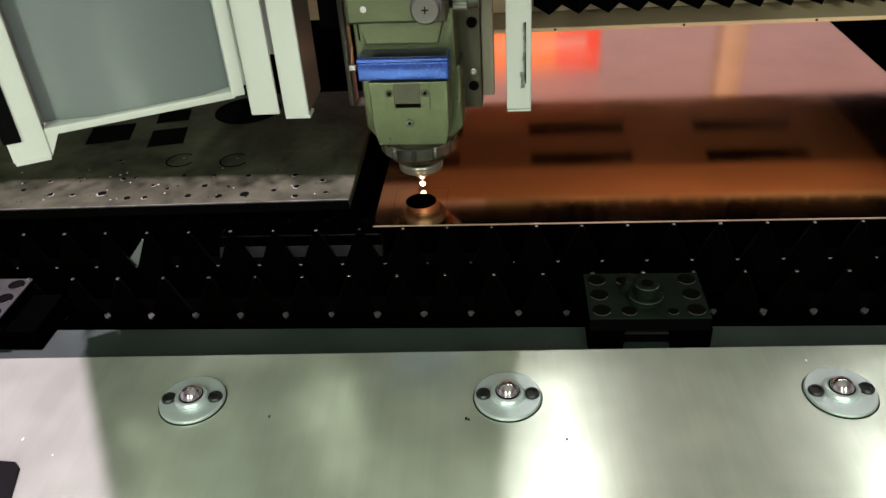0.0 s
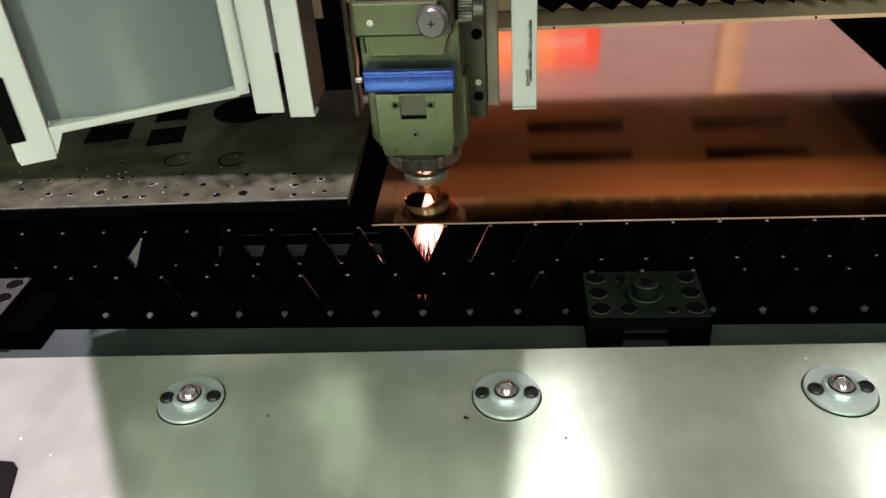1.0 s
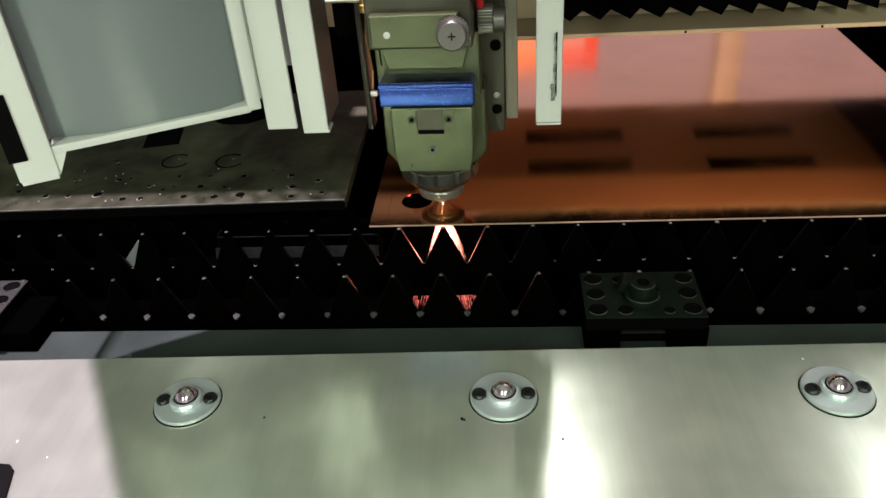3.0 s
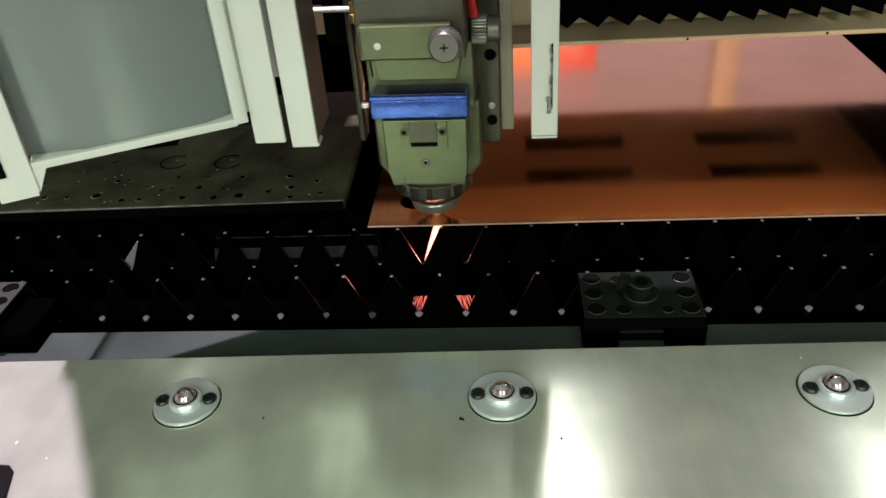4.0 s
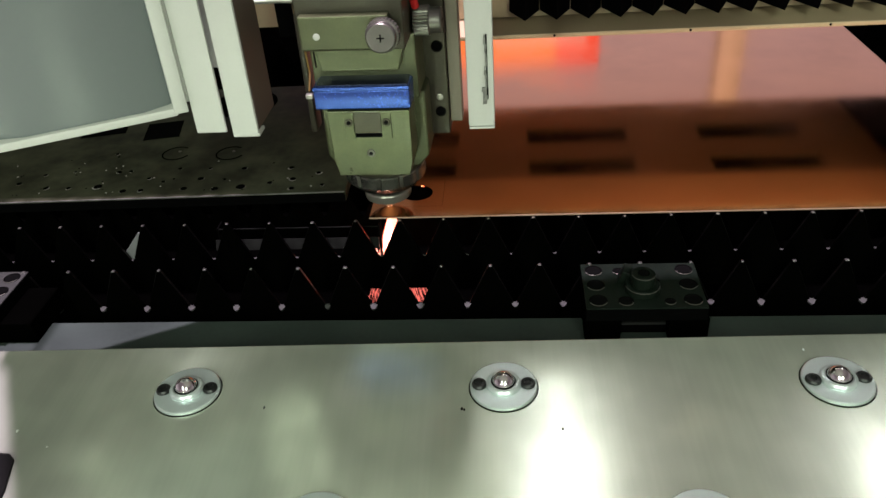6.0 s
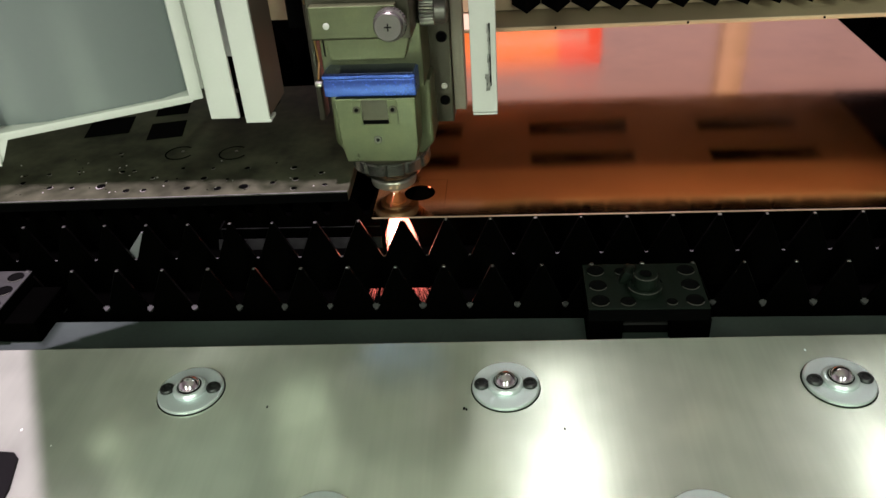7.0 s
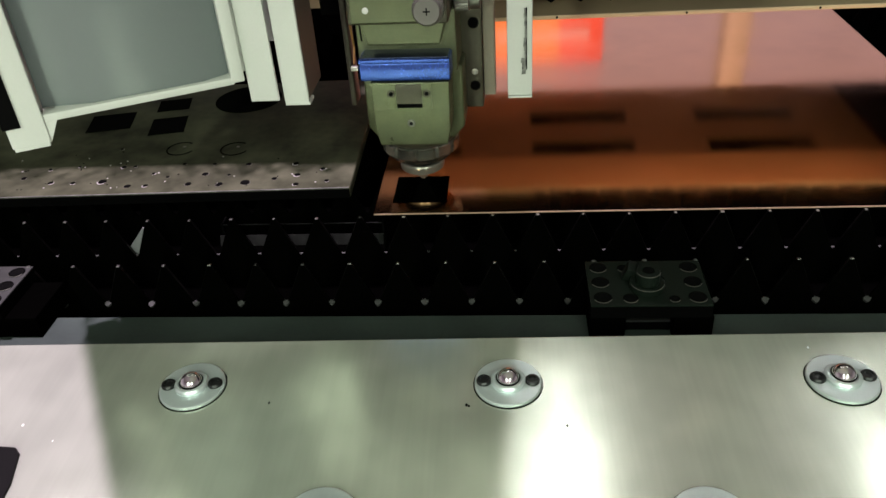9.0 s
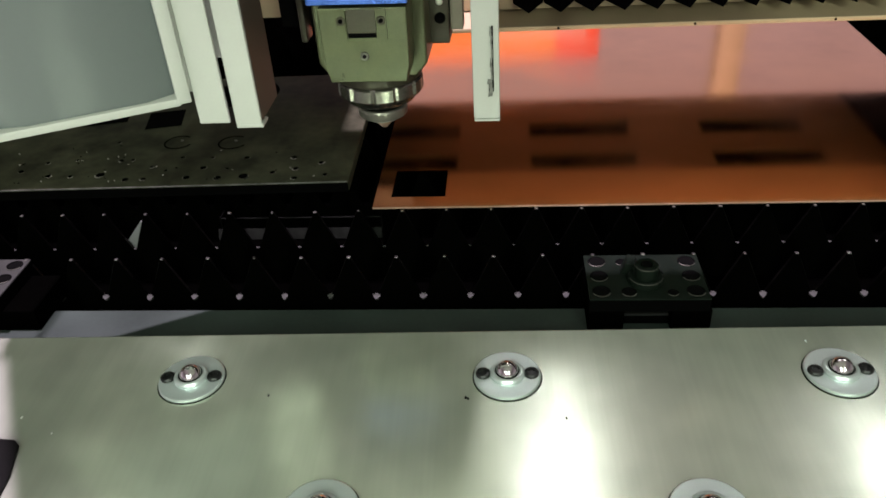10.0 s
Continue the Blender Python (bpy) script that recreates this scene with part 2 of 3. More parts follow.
# housings for the ceiling rows and for the two invented front lamps
for x, y, z, ln, power in TUBES_AND_FILL:
    lamp = thing("tube_or_fill_lamp", "white hall tube lamp, the low front pair added as fill", "lamp", pose(x, y, z), group="tube lamps")
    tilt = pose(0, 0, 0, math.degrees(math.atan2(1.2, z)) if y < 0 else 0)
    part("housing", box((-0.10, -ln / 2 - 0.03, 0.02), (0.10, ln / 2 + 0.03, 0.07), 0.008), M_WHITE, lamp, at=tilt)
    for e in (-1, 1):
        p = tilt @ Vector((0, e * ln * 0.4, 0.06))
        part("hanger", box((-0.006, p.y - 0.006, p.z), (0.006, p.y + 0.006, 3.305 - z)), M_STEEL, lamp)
spot = thing("spot_lamp", "small bright spot lamp on a ceiling rod", "lamp", pose(KEY_AT[0], KEY_AT[1], KEY_AT[2] + 0.01))
part("housing", lathe([(0.03, 0.09), (0.07, 0.07), (0.075, 0.0), (0.07, -0.002)], 24), M_BLACK, spot)
part("rod", box((-0.006, -0.006, 0.09), (0.006, 0.006, 0.15)), M_STEEL, spot)
plain("pillar", box((0.79, 2.5, -0.85), (0.88, 2.6, 3.3), 0.01), M_CREAM, "cream painted steel pillar", kind="structure")
sign = thing("banner_stand", "orange and red printed banner on a stand", "banner", pose(0.06, 2.5, -0.85))
part("board", box((-0.45, 0, 0.9), (0.29, 0.02, 1.60), 0.003), M_BANNER, sign)
part("print_field", box((-0.40, -0.004, 1.0), (0.13, 0.0, 1.59)), M_BANNER2, sign, "orange print")
part("print_bar", box((-0.1, -0.008, 1.48), (0.24, -0.004, 1.505)), M_BANNERTXT, sign, "white bars of print")
for x in (-0.40, 0.24):
    part("leg", box((x - 0.015, 0, 0), (x + 0.015, 0.03, 0.9)), M_STEEL, sign)

# ---------------------------------------------------------------- machine bed
bed = thing("machine_bed", "black steel frame of the laser cutter", "machine bed", kind="structure")
ZL = -0.03
part("ledge", box((-1.2, 0.035, ZL - 0.004), (1.3, 0.102, ZL), 0.0008), mat("painted_ledge", (0.038, 0.051, 0.045), 0.5, 0.0, 0.45, 30, 0.15, 0.0004, 0.2, big=14, spec=0.12),
     bed, "grey-green painted ledge")
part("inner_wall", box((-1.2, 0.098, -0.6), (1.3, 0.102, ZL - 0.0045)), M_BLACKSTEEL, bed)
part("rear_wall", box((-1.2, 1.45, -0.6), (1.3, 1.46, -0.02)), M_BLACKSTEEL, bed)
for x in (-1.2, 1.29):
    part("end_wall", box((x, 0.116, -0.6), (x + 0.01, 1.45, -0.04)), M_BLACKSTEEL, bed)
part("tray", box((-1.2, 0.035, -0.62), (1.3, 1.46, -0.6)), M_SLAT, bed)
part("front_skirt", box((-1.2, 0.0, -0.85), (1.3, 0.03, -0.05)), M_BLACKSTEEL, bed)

PITCH, DEEP = 0.0371, 0.036


def slat(y, x0, bare=M_SLAT):
    """A saw-toothed support slat across the bed, its tips at z = 0."""
    ob = thing("support_slat", "scorched saw-toothed steel support slat across the bed, blacker for the shade there", "support slat", pose(0, y, 0), group="support slats")
    rnd = random.Random(round(y * 1000))
    out, tips = [], []
    i0 = math.floor((-1.18 - x0) / PITCH)
    n = int(2.44 / PITCH)
    for i in range(n):
        x = x0 + (i0 + i) * PITCH
        if x < -1.17 or x > 1.25:
            continue
        j = rnd.uniform(-0.0007, 0)
        out += [(x - 0.0014, j), (x - 0.0005, j + 0.0003), (x + 0.0005, j + 0.0003), (x + 0.0014, j), (x + PITCH / 2 - 0.0016, -DEEP + 0.0006), (x + PITCH / 2 + 0.0016, -DEEP + 0.0006)]
        tips.append((x, j))
    xa, xb = out[0][0] - 0.004, out[-1][0] + 0.004
    bm = prism([(xa, -0.070)] + out + [(xb, -0.070)], 0.002)
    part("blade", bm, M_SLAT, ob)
    # thin strips, paler on the front slats for light the flanks catch
    e = 0.00025
    bm = bmesh.new()
    for x, j in tips:
        for s in (-1, 1):
            a, b = Vector((x + s * 0.0013, 0, j)), Vector((x + s * (PITCH / 2 - 0.0014), 0, -DEEP))
            vs = [bm.verts.new(p + Vector((s * dx, y, dz))) for p in (a, b) for y, dx, dz in ((-0.00003, 0, 0), (0.00203, 0, 0), (0.00203, e, e), (-0.00003, e, e))]
            for f in ((0, 1, 2, 3), (7, 6, 5, 4), (0, 4, 5, 1), (1, 5, 6, 2), (2, 6, 7, 3), (3, 7, 4, 0)):
                bm.faces.new([vs[k] for k in f])
    part("tooth_edge_set", bm, M_FLANK if bare is M_TIP else M_SLAT, ob, "tooth edges, paler on the front slats for caught light")["kind"] = "stuff"
    bm, roots = bmesh.new(), bmesh.new()
    for x, j in tips:
        w = rnd.uniform(0.0008, 0.0016)
        add_box(bm, (x - w, -0.0003, j - 0.0006), (x + w, 0.0023, j + 0.0005), 0.0003, 1)
        # root wedges, bigger and greyer in front, stand for spots of light
        w, hgt = (rnd.uniform(0.0026, 0.0034), rnd.uniform(0.0040, 0.0056)) if y < 0.15 else (rnd.uniform(0.0010, 0.0022), 0.0014)
        arc = [(-w, 0), (-w * 0.75, -hgt * 0.62), (-w * 0.2, -hgt), (w * 0.35, -hgt * 0.9), (w * 0.85, -hgt * 0.45), (w, 0)]
        bmesh_join(roots, prism(arc[::-1], 0.0022, Matrix.Translation((x + PITCH / 2, 0.0008, -DEEP + 0.0010)) @ Matrix.Rotation(radians(-60), 4, "X")))
    part("worn_tip_set", bm, bare, ob, "worn tooth tips, black for shade on the rear slats")["kind"] = "stuff"
    part("lit_root_set", roots, M_ROOT if bare is M_TIP else M_SLAT, ob, "root wedges, grey on the front slats for light spots")["kind"] = "stuff"
    return ob


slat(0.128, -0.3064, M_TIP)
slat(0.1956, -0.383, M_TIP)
# tips, edges and roots of the rear slats coloured black as shade
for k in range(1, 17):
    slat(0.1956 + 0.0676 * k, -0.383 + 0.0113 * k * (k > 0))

plain("steel_offcut", prism([(-0.3262, -0.0413), (-0.3205, -0.0300), (-0.3150, -0.0095), (-0.3165, -0.0088), (-0.3352, -0.0310), (-0.3333, -0.0395)], 0.0012, pose(0, 0.1992, 0), 0.0002), mat("clean_offcut_steel", (0.20, 0.205, 0.215), 0.5, 0.2, 0.2, 40, 0.1),
      "small grey triangular steel offcut stuck against a slat", "offcut")
bk = thing("slat_bracket", "dull grey steel bracket bar between the slats", "bracket", pose(0, 0.2085, 0))
M_BRACKET = mat("sooty_grey_steel", (0.008, 0.0085, 0.008), 0.6, 0.0, 0.8, 20, 0.2, 0.0004, 0.2, tint=(0.002, 0.002, 0.002), big=70, spec=0.03)
part("bar", prism([(-0.250, -0.031), (-0.106, -0.031), (-0.106, -0.0215), (-0.250, -0.0215)], 0.0015, pose(0, 0.002, 0, -25), 0.0002), M_BRACKET, bk)
part("lip", box((-0.250, -0.0005, -0.0135), (-0.106, 0.0005, -0.0128)), M_BRACKET, bk, "worn upper lip")
for x in (-0.2495, -0.1075):
    part("end_tab", box((x, -0.001, -0.052), (x + 0.0015, 0.012, -0.012)), M_BLACKSTEEL, bk)

# clamp blocks on the ledge


def clamp_block(at, toe, top):
    ob = thing("clamp_block", "black steel block with bolt holes and a raised stud", "clamp block", at, group="clamp blocks")
    bm = bmesh.new()
    w, d, h = 0.083, 0.054, 0.011
    holes = [(x, y, 0.0056) for x in (0.009, 0.074) for y in (0.009, 0.027, 0.045)] + [(0.028, 0.008, 0.0045), (0.058, 0.007, 0.003), (0.050, 0.030, 0.004), (0.027, 0.044, 0.0035)]
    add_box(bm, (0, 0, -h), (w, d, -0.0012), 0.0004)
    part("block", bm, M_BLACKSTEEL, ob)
    # top coloured paler than the black body, as the light falls
    body = part("top_plate", box((0.0001, 0.0001, -0.0012), (w - 0.0001, d - 0.0001, 0), 0.0004), top, ob, "top plate, paler than the block for the light on it")
    for x, y, r in holes:
        m = Matrix.Translation((x, y, 0))
        part("bolt_hole", lathe([(r + 0.0009, -0.0004), (r + 0.0008, 0.0005), (r, 0.0006), (r * 0.96, 0.0001), (r * 0.5, 0.00008)], 24, m), M_BLACK, body, "dark bolt hole")
        # pale arc drawn as the glint on one side of the rim
        part("hole_rim", tube([(x + (r + 0.0007) * math.cos(q * 0.3927), y + (r + 0.0007) * math.sin(q * 0.3927), 0.0004) for q in range(9, 16)], 0.0003, 5), M_KNOB, body, "pale arc for the glint on the hole rim")
    part("stud_seat", lathe([(0.0122, 0), (0.0122, 0.004), (0.0115, 0.005), (0.0088, 0.005)], 32, Matrix.Translation((0.041, 0.022, 0))), M_BLOCK, ob)
    part("stud", lathe([(0.0085, 0.005), (0.0085, 0.013), (0.0078, 0.014), (0.0045, 0.014), (0.0042, 0.011)], 32, Matrix.Translation((0.041, 0.022, 0))), M_BLOCK, ob)
    # pale arcs standing for the glint on stud and seat
    for r, z in ((0.0084, 0.0137), (0.0121, 0.0044)):
        part("glint_edge", tube([(0.041 + r * math.cos(q * 0.2618), 0.022 + r * math.sin(q * 0.2618), z) for q in range(13, 24)], 0.0003, 5), M_KNOB, ob, "pale arc for the glint on the stud edges")
    part("stud_socket", hexagon(0.004, 0.0142, 0.0145, Matrix.Translation((0.041, 0.022, 0))), M_BLACK, ob)
    part("wedge", prism([(0, 0), (0.012, 0), (0.010, 0.009), (0.004, 0.010)], 0.012, pose(0.024, 0.030, 0, 0, 0, -12), 0.0006), M_BLOCK, ob)
    # feet in the blackest steel for the shade under the block
    for x, e in ((0.0, 0), (0.058, toe)):
        part("foot", box((x, 0.002, ZL), (x + 0.025 + e, d - 0.006, -h - 0.0005), 0.0008), M_SLAT, ob)
    part("bar", box((0.025, 0.010, ZL), (0.058, 0.030, -h - 0.006), 0.0006), M_BLACKSTEEL, ob)
    part("bright_strip", box((0.026, 0.008, -h - 0.010), (0.057, 0.011, -h - 0.008)), M_TIP, ob, "bare steel strip")
    return ob


# shaded steel for the right block; the left top gets a lit copy
M_BLOCK = mat("shaded_block_steel", (0.0065, 0.0105, 0.0075), 0.40, 0.0, 0.5, 40, 0.3, 0.0004, 0.3, big=45, spec=0.08)
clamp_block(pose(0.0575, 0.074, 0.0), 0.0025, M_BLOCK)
clamp_block(pose(-0.4600, 0.076, 0.0), 0.024, mat("lit_block_steel", (0.038, 0.040, 0.038), 0.45, 0.2, 0.4, 40, 0.2, 0.0004, 0.3, big=45))

# ---------------------------------------------------------------- front table with ball units
TY = 1.10
tb = thing("roller_table", "brushed stainless steel feed table with ball transfer units", "feed table", pose(0, 0, 0, 0, 0, TY))
part("top", box((-1.1, -1.0, -0.004), (1.1, 0.0424, -0.0012), 0.0006), M_TABLE, tb)
part("front_fold", box((-1.1, 0.037, -0.028), (1.1, 0.0414, -0.0045), 0.0004), M_TABLE, tb)
for x in (-1.05, 1.0):
    for y in (-0.95, 0.0):
        part("leg", box((x, y - 0.04, -0.85), (x + 0.04, y, -0.0045), 0.003), M_BLACKSTEEL, tb)

for x, y, r, mm in ((-0.1474, -0.016, 0.0008, M_SCREW), (-0.0255, -0.0195, 0.0009, M_BLACKSTEEL), (-0.0240, -0.0203, 0.0007, M_BLACKSTEEL), (0.0334, -0.0367, 0.0007, M_BLACKSTEEL),
                    (-0.297, -0.033, 0.0008, M_WHITE), (-0.272, -0.046, 0.0005, M_WHITE), (0.19, 0.028, 0.0007, M_ZINC)):
    part("speck", lathe([(r, -0.0013), (r * 0.8, -0.0009), (r * 0.3, -0.0008)], 9, Matrix.Translation((x, y, 0)) @ Matrix.Diagonal((1, 1.6, 1, 1))), mm, tb)


def ball_unit(at):
    ob = thing("ball_transfer", "zinc flanged ball transfer unit with a chrome ball", "ball transfer", at, group="ball units on the table")
    fl = part("flange", lathe([(0.0206, -0.0012), (0.0208, -0.0006), (0.0206, 0.0008), (0.0200, 0.0012), (0.0098, 0.0012)], 56), M_ZINC, ob)
    # black ring modelled in place of the flange's contact shadow
    part("shadow_ring", lathe([(0.0200, -0.0012), (0.0216, -0.0012), (0.0214, -0.0008), (0.0205, -0.0007)], 56), M_BLACK, ob, "black ring for the shadow round the flange")
    part("cup", lathe([(0.0108, 0.0012), (0.0107, 0.0030), (0.0098, 0.0043), (0.0084, 0.0047), (0.0077, 0.0042), (0.0074, 0.0030)], 40), M_ZINC, ob, "raised zinc rim")
    bm = bmesh.new()
    bmesh.ops.create_uvsphere(bm, u_segments=28, v_segments=18, radius=0.0072, matrix=Matrix.Translation((0, 0, 0.0030)))
    part("ball", bm, M_CHROME, ob, "chrome steel ball")
    part("seal", lathe([(0.0068, 0.0028), (0.0074, 0.0041), (0.0076, 0.0046), (0.0074, 0.0048), (0.0070, 0.0047)], 32), M_RUBBER, ob, "dark seal ring")
    for s in (-1, 1):
        m = Matrix.Translation((s * 0.0149, 0, 0))
        sc = part("screw", lathe([(0.0047, 0.0012), (0.0047, 0.0024), (0.0040, 0.0034), (0.0024, 0.0036), (0.0021, 0.0026), (0.0010, 0.0024)], 20, m), M_SCREW, fl, "black socket screw")
    return ob


rz = Matrix.Rotation(radians(TY), 4, "Z")
for i in range(-4, 5):
    ball_unit(rz @ pose(0.2 * i, -0.0018, 0, 0, 0, random.uniform(-3, 3)))
    ball_unit(rz @ pose(0.2 * i + 0.1, -0.1026, 0, 0, 0, random.uniform(-3, 3)))

# flat black patch laid on the table in place of a dark reflection
plain("dark_reflection_patch", prism([(-0.40, 0.26), (-0.262, 0.26), (-0.279, 0.084), (-0.2855, 0.062), (-0.290, 0.058), (-0.40, 0.050)], 0.002, pose(0, 0, -0.0012, 90, 0, 0), 0.0004),
      M_RUBBER, "flat black patch for a dark reflection in the feed table", "rubber pad")

# ---------------------------------------------------------------- sheets on the bed
SX0, SY0, SA = -0.0974, 0.2157, 0.0460
SX1, SY1 = SX0 + SA, SY0 + SA
KERF = 0.00025
TH = 0.0012


def sheet_with_hole(x0, y0, x1, y1, hole, z0, z1):
    bm = bmesh.new()
    hx0, hy0, hx1, hy1 = hole
    for z in (z0, z1):
        xs, ys = (x0, hx0, hx1, x1), (y0, hy0, hy1, y1)
        g = [[bm.verts.new((x, y, z)) for x in xs] for y in ys]
        for j in range(3):
            for i in range(3):
                if (i, j) != (1, 1):
                    bm.faces.new((g[j][i], g[j][i + 1], g[j + 1][i + 1], g[j + 1][i]))
    bm.verts.ensure_lookup_table()
    a, b = bm.verts[:16], bm.verts[16:]
    loops = [[0, 1, 2, 3, 7, 11, 15, 14, 13, 12, 8, 4], [5, 6, 10, 9]]
    for lp in loops:
        for i, k in enumerate(lp):
            k2 = lp[(i + 1) % len(lp)]
            bm.faces.new((a[k], a[k2], b[k2], b[k]))
    return bm


sheet = thing("copper_sheet", "polished copper sheet lying on the slats", "metal sheet")
part("sheet", sheet_with_hole(-0.1115, 0.1985, 0.422, 1.18, (SX0 - KERF, SY0 - KERF, SX1 + KERF, SY1 + KERF), 0.0006, 0.0006 + TH), M_COPPER, sheet)
# sheared edges coloured paler than the sheet for the light they catch
part("cut_edge", box((-0.1115, 0.1981, 0.0007), (0.422, 0.1984, 0.0019)), M_COPPER_CUT, sheet, "sheared edge, paler for the light on it")
part("cut_edge", box((0.4221, 0.1985, 0.0007), (0.4225, 1.18, 0.0019)), M_COPPER_CUT, sheet, "sheared edge, paler for the light on it")

# the square blank with a round hole, which drops at the end
bm = bmesh.new()
N = 64
rings = []
for z in (-TH / 2, TH / 2):
    sq, ci = [], []
    for i in range(N):
        a = 2 * math.pi * i / N
        c, s = math.cos(a), math.sin(a)
        k = (SA / 2) / max(abs(c), abs(s))
        sq.append(bm.verts.new((k * c, k * s, z)))
        ci.append(bm.verts.new((0.0135 * c, 0.0135 * s, z)))
    rings.append((sq, ci))
for i in range(N):
    j = (i + 1) % N
    (s0, c0), (s1, c1) = rings
    bm.faces.new((s1[i], s1[j], c1[j], c1[i]))
    bm.faces.new((s0[j], s0[i], c0[i], c0[j]))
    bm.faces.new((s0[i], s0[j], s1[j], s1[i]))
    bm.faces.new((c0[j], c0[i], c1[i], c1[j]))
blank = plain("cut_blank", bm, M_COPPER, "square copper blank with a round hole, being cut out", "metal blank")

# scorched plate beside the copper
plate = thing("scrap_plate", "scorched dark steel plate with small holes on the slats", "metal plate", pose(-0.1395, 0.2290, 0, 0, 0, 1.15))
part("plate", box((-0.81, 0, 0.0006), (0.0035, 0.25, 0.0105), 0.0012), M_OLDPLATE, plate)
# pale strip put in for the highlight along the plate's front edge
part("glint_edge", box((-0.80, -0.0004, 0.0097), (0.0025, 0.0007, 0.0107), 0.0002), mat("glint_edge_steel", (0.16, 0.16, 0.15), 0.45, 0.2, 0.7, 60, 0.1, big=60, tint=(0.02, 0.02, 0.02)), plate, "pale strip for the glint on the front edge")
# black slab gives the front face its shade as colour
part("shade_face", box((-0.805, -0.0012, 0.0008), (0.0030, -0.0001, 0.0094), 0.0003), M_BLACKSTEEL, plate, "black front slab for the shade below the edge")
rnd = random.Random(5)
HOLES = [(-0.449, 0.258, 26), (-0.418, 0.248, 26), (-0.396, 0.247, 22), (-0.3685, 0.2485, 40), (-0.341, 0.239, 30), (-0.3245, 0.2395, 24), (-0.285, 0.241, 30), (-0.256, 0.2395, 32), (-0.233, 0.242, 42),
         (-0.2077, 0.248, 24), (-0.188, 0.254, 28), (-0.1856, 0.2367, 26), (-0.159, 0.242, 22), (-0.1665, 0.2645, 24), (-0.194, 0.276, 26), (-0.239, 0.277, 26), (-0.272, 0.2785, 18), (-0.3016, 0.280, 20),
         (-0.325, 0.262, 18), (-0.309, 0.255, 18), (-0.275, 0.259, 30), (-0.252, 0.2566, 16), (-0.3485, 0.277, 18), (-0.3595, 0.276, 24), (-0.377, 0.314, 16), (-0.4036, 0.2785, 14), (-0.431, 0.274, 20)]
to_plate = pose(-0.1395, 0.2290, 0, 0, 0, 1.15).inverted()
for x, y, r in HOLES:
    m = to_plate @ Matrix.Translation((x, y, 0.0105))
    r *= 0.0001
    part("hole", lathe([(r, -0.0002), (r, 0.0002), (r * 0.8, 0.0003), (r * 0.75, 0.0002), (r * 0.2, 0.0002)], 16, m), M_BLACK, plate)
    # pale crescent, shifted to the near side, stands for a glint
    rim = r * rnd.uniform(0.98, 1.12)
    part("glint_rim", lathe([(rim, -0.0002), (rim, 0.00005), (r * 0.9, 0.0001), (r * 0.8, 0.0)], 16, m @ Matrix.Translation((rnd.uniform(-1, 1) * r * 0.25, -r * rnd.uniform(0.1, 0.35), 0))), M_RIM if rnd.random() < 0.65 else M_KNOB, plate, "pale crescent for the glint at the hole edge")
for i in range(40):
    r = rnd.uniform(0.0005, 0.0011)
    m = to_plate @ Matrix.Translation((-0.16 - rnd.random() * 0.31, 0.236 + rnd.random() ** 1.6 * 0.075, 0.0105))
    part("spatter", lathe([(r, -0.0002), (r * 0.8, 0.0003), (r * 0.3, 0.0005)], 7, m), M_RIM if i % 2 else M_BLACK, plate, "weld spatter dot")
for x, y, w, d in ((-0.411, 0.379, 0.045, 0.042), (-0.345, 0.367, 0.036, 0.040), (-0.358, 0.420, 0.034, 0.030)):
    part("window", prism([(-w / 2, 0), (w / 2, 0), (w / 2, 0.0005), (-w / 2, 0.0005)], d, to_plate @ pose(x, y - d / 2, 0.0105, 0, 0, 12)), M_BLACK, plate, "black square cutout")
part("window", lathe([(0.036, 0), (0.036, 0.0005), (0.0355, 0.0006), (0.01, 0.0006)], 40, to_plate @ Matrix.Translation((-0.281, 0.43, 0.0105))), M_BLACK, plate, "black round cutout")
for x, y in ((-0.3164, 0.3119), (-0.2617, 0.3091)):
    bm = bmesh.new()
    for k in range(5, 30):
        a, b = 2 * math.pi * k / 32, 2 * math.pi * (k + 1) / 32
        vs = [bm.verts.new((x + r * math.cos(t), y + r * math.sin(t), z)) for z in (0.0107, 0.0110) for r, t in ((0.0128, a), (0.0142, a), (0.0142, b), (0.0128, b))]
        bm.faces.new(vs[4:])
        for p in range(4):
            bm.faces.new((vs[p], vs[(p + 1) % 4], vs[4 + (p + 1) % 4], vs[4 + p]))
    bmesh.ops.transform(bm, matrix=to_plate, verts=bm.verts)
    part("ring_mark", bm, M_BLACK, plate, "scorched ring mark")
    part("centre_mark", lathe([(0.0016, 0), (0.0016, 0.0004), (0.001, 0.0005)], 10, to_plate @ Matrix.Translation((x + 0.002, y + 0.004, 0.0105))), M_TIP, plate)

# ---------------------------------------------------------------- gantry, moving along y
gantry = thing("gantry_beam", "dark gantry beam with a cream lower edge", "gantry")
bm = bmesh.new()
X0, X1 = -1.5, 1.6
for ya, yb in ((0.2135, 0.222), (0.258, 0.303), (0.343, 0.406)):
    add_box(bm, (X0, ya, 0.0955), (X1, yb, 0.101))
for ya, yb in ((0.222, 0.258), (0.303, 0.343)):
    x = 0.030 - 0.208 * 6 - 0.0855
    while x < X1:
        add_box(bm, (max(x, X0), ya, 0.0955), (min(x + 0.0855, X1), yb, 0.101))
        x += 0.208
part("base_plate", bm, M_BEAM, gantry, "dark base plate with long slots")
# black slab, added to darken the beam's right end in the copper
part("dark_end_slab", box((0.43, 0.2135, 0.0938), (X1, 0.406, 0.0953), 0.0006), M_BLACK, gantry, "black slab added for the dark end of the reflected beam")
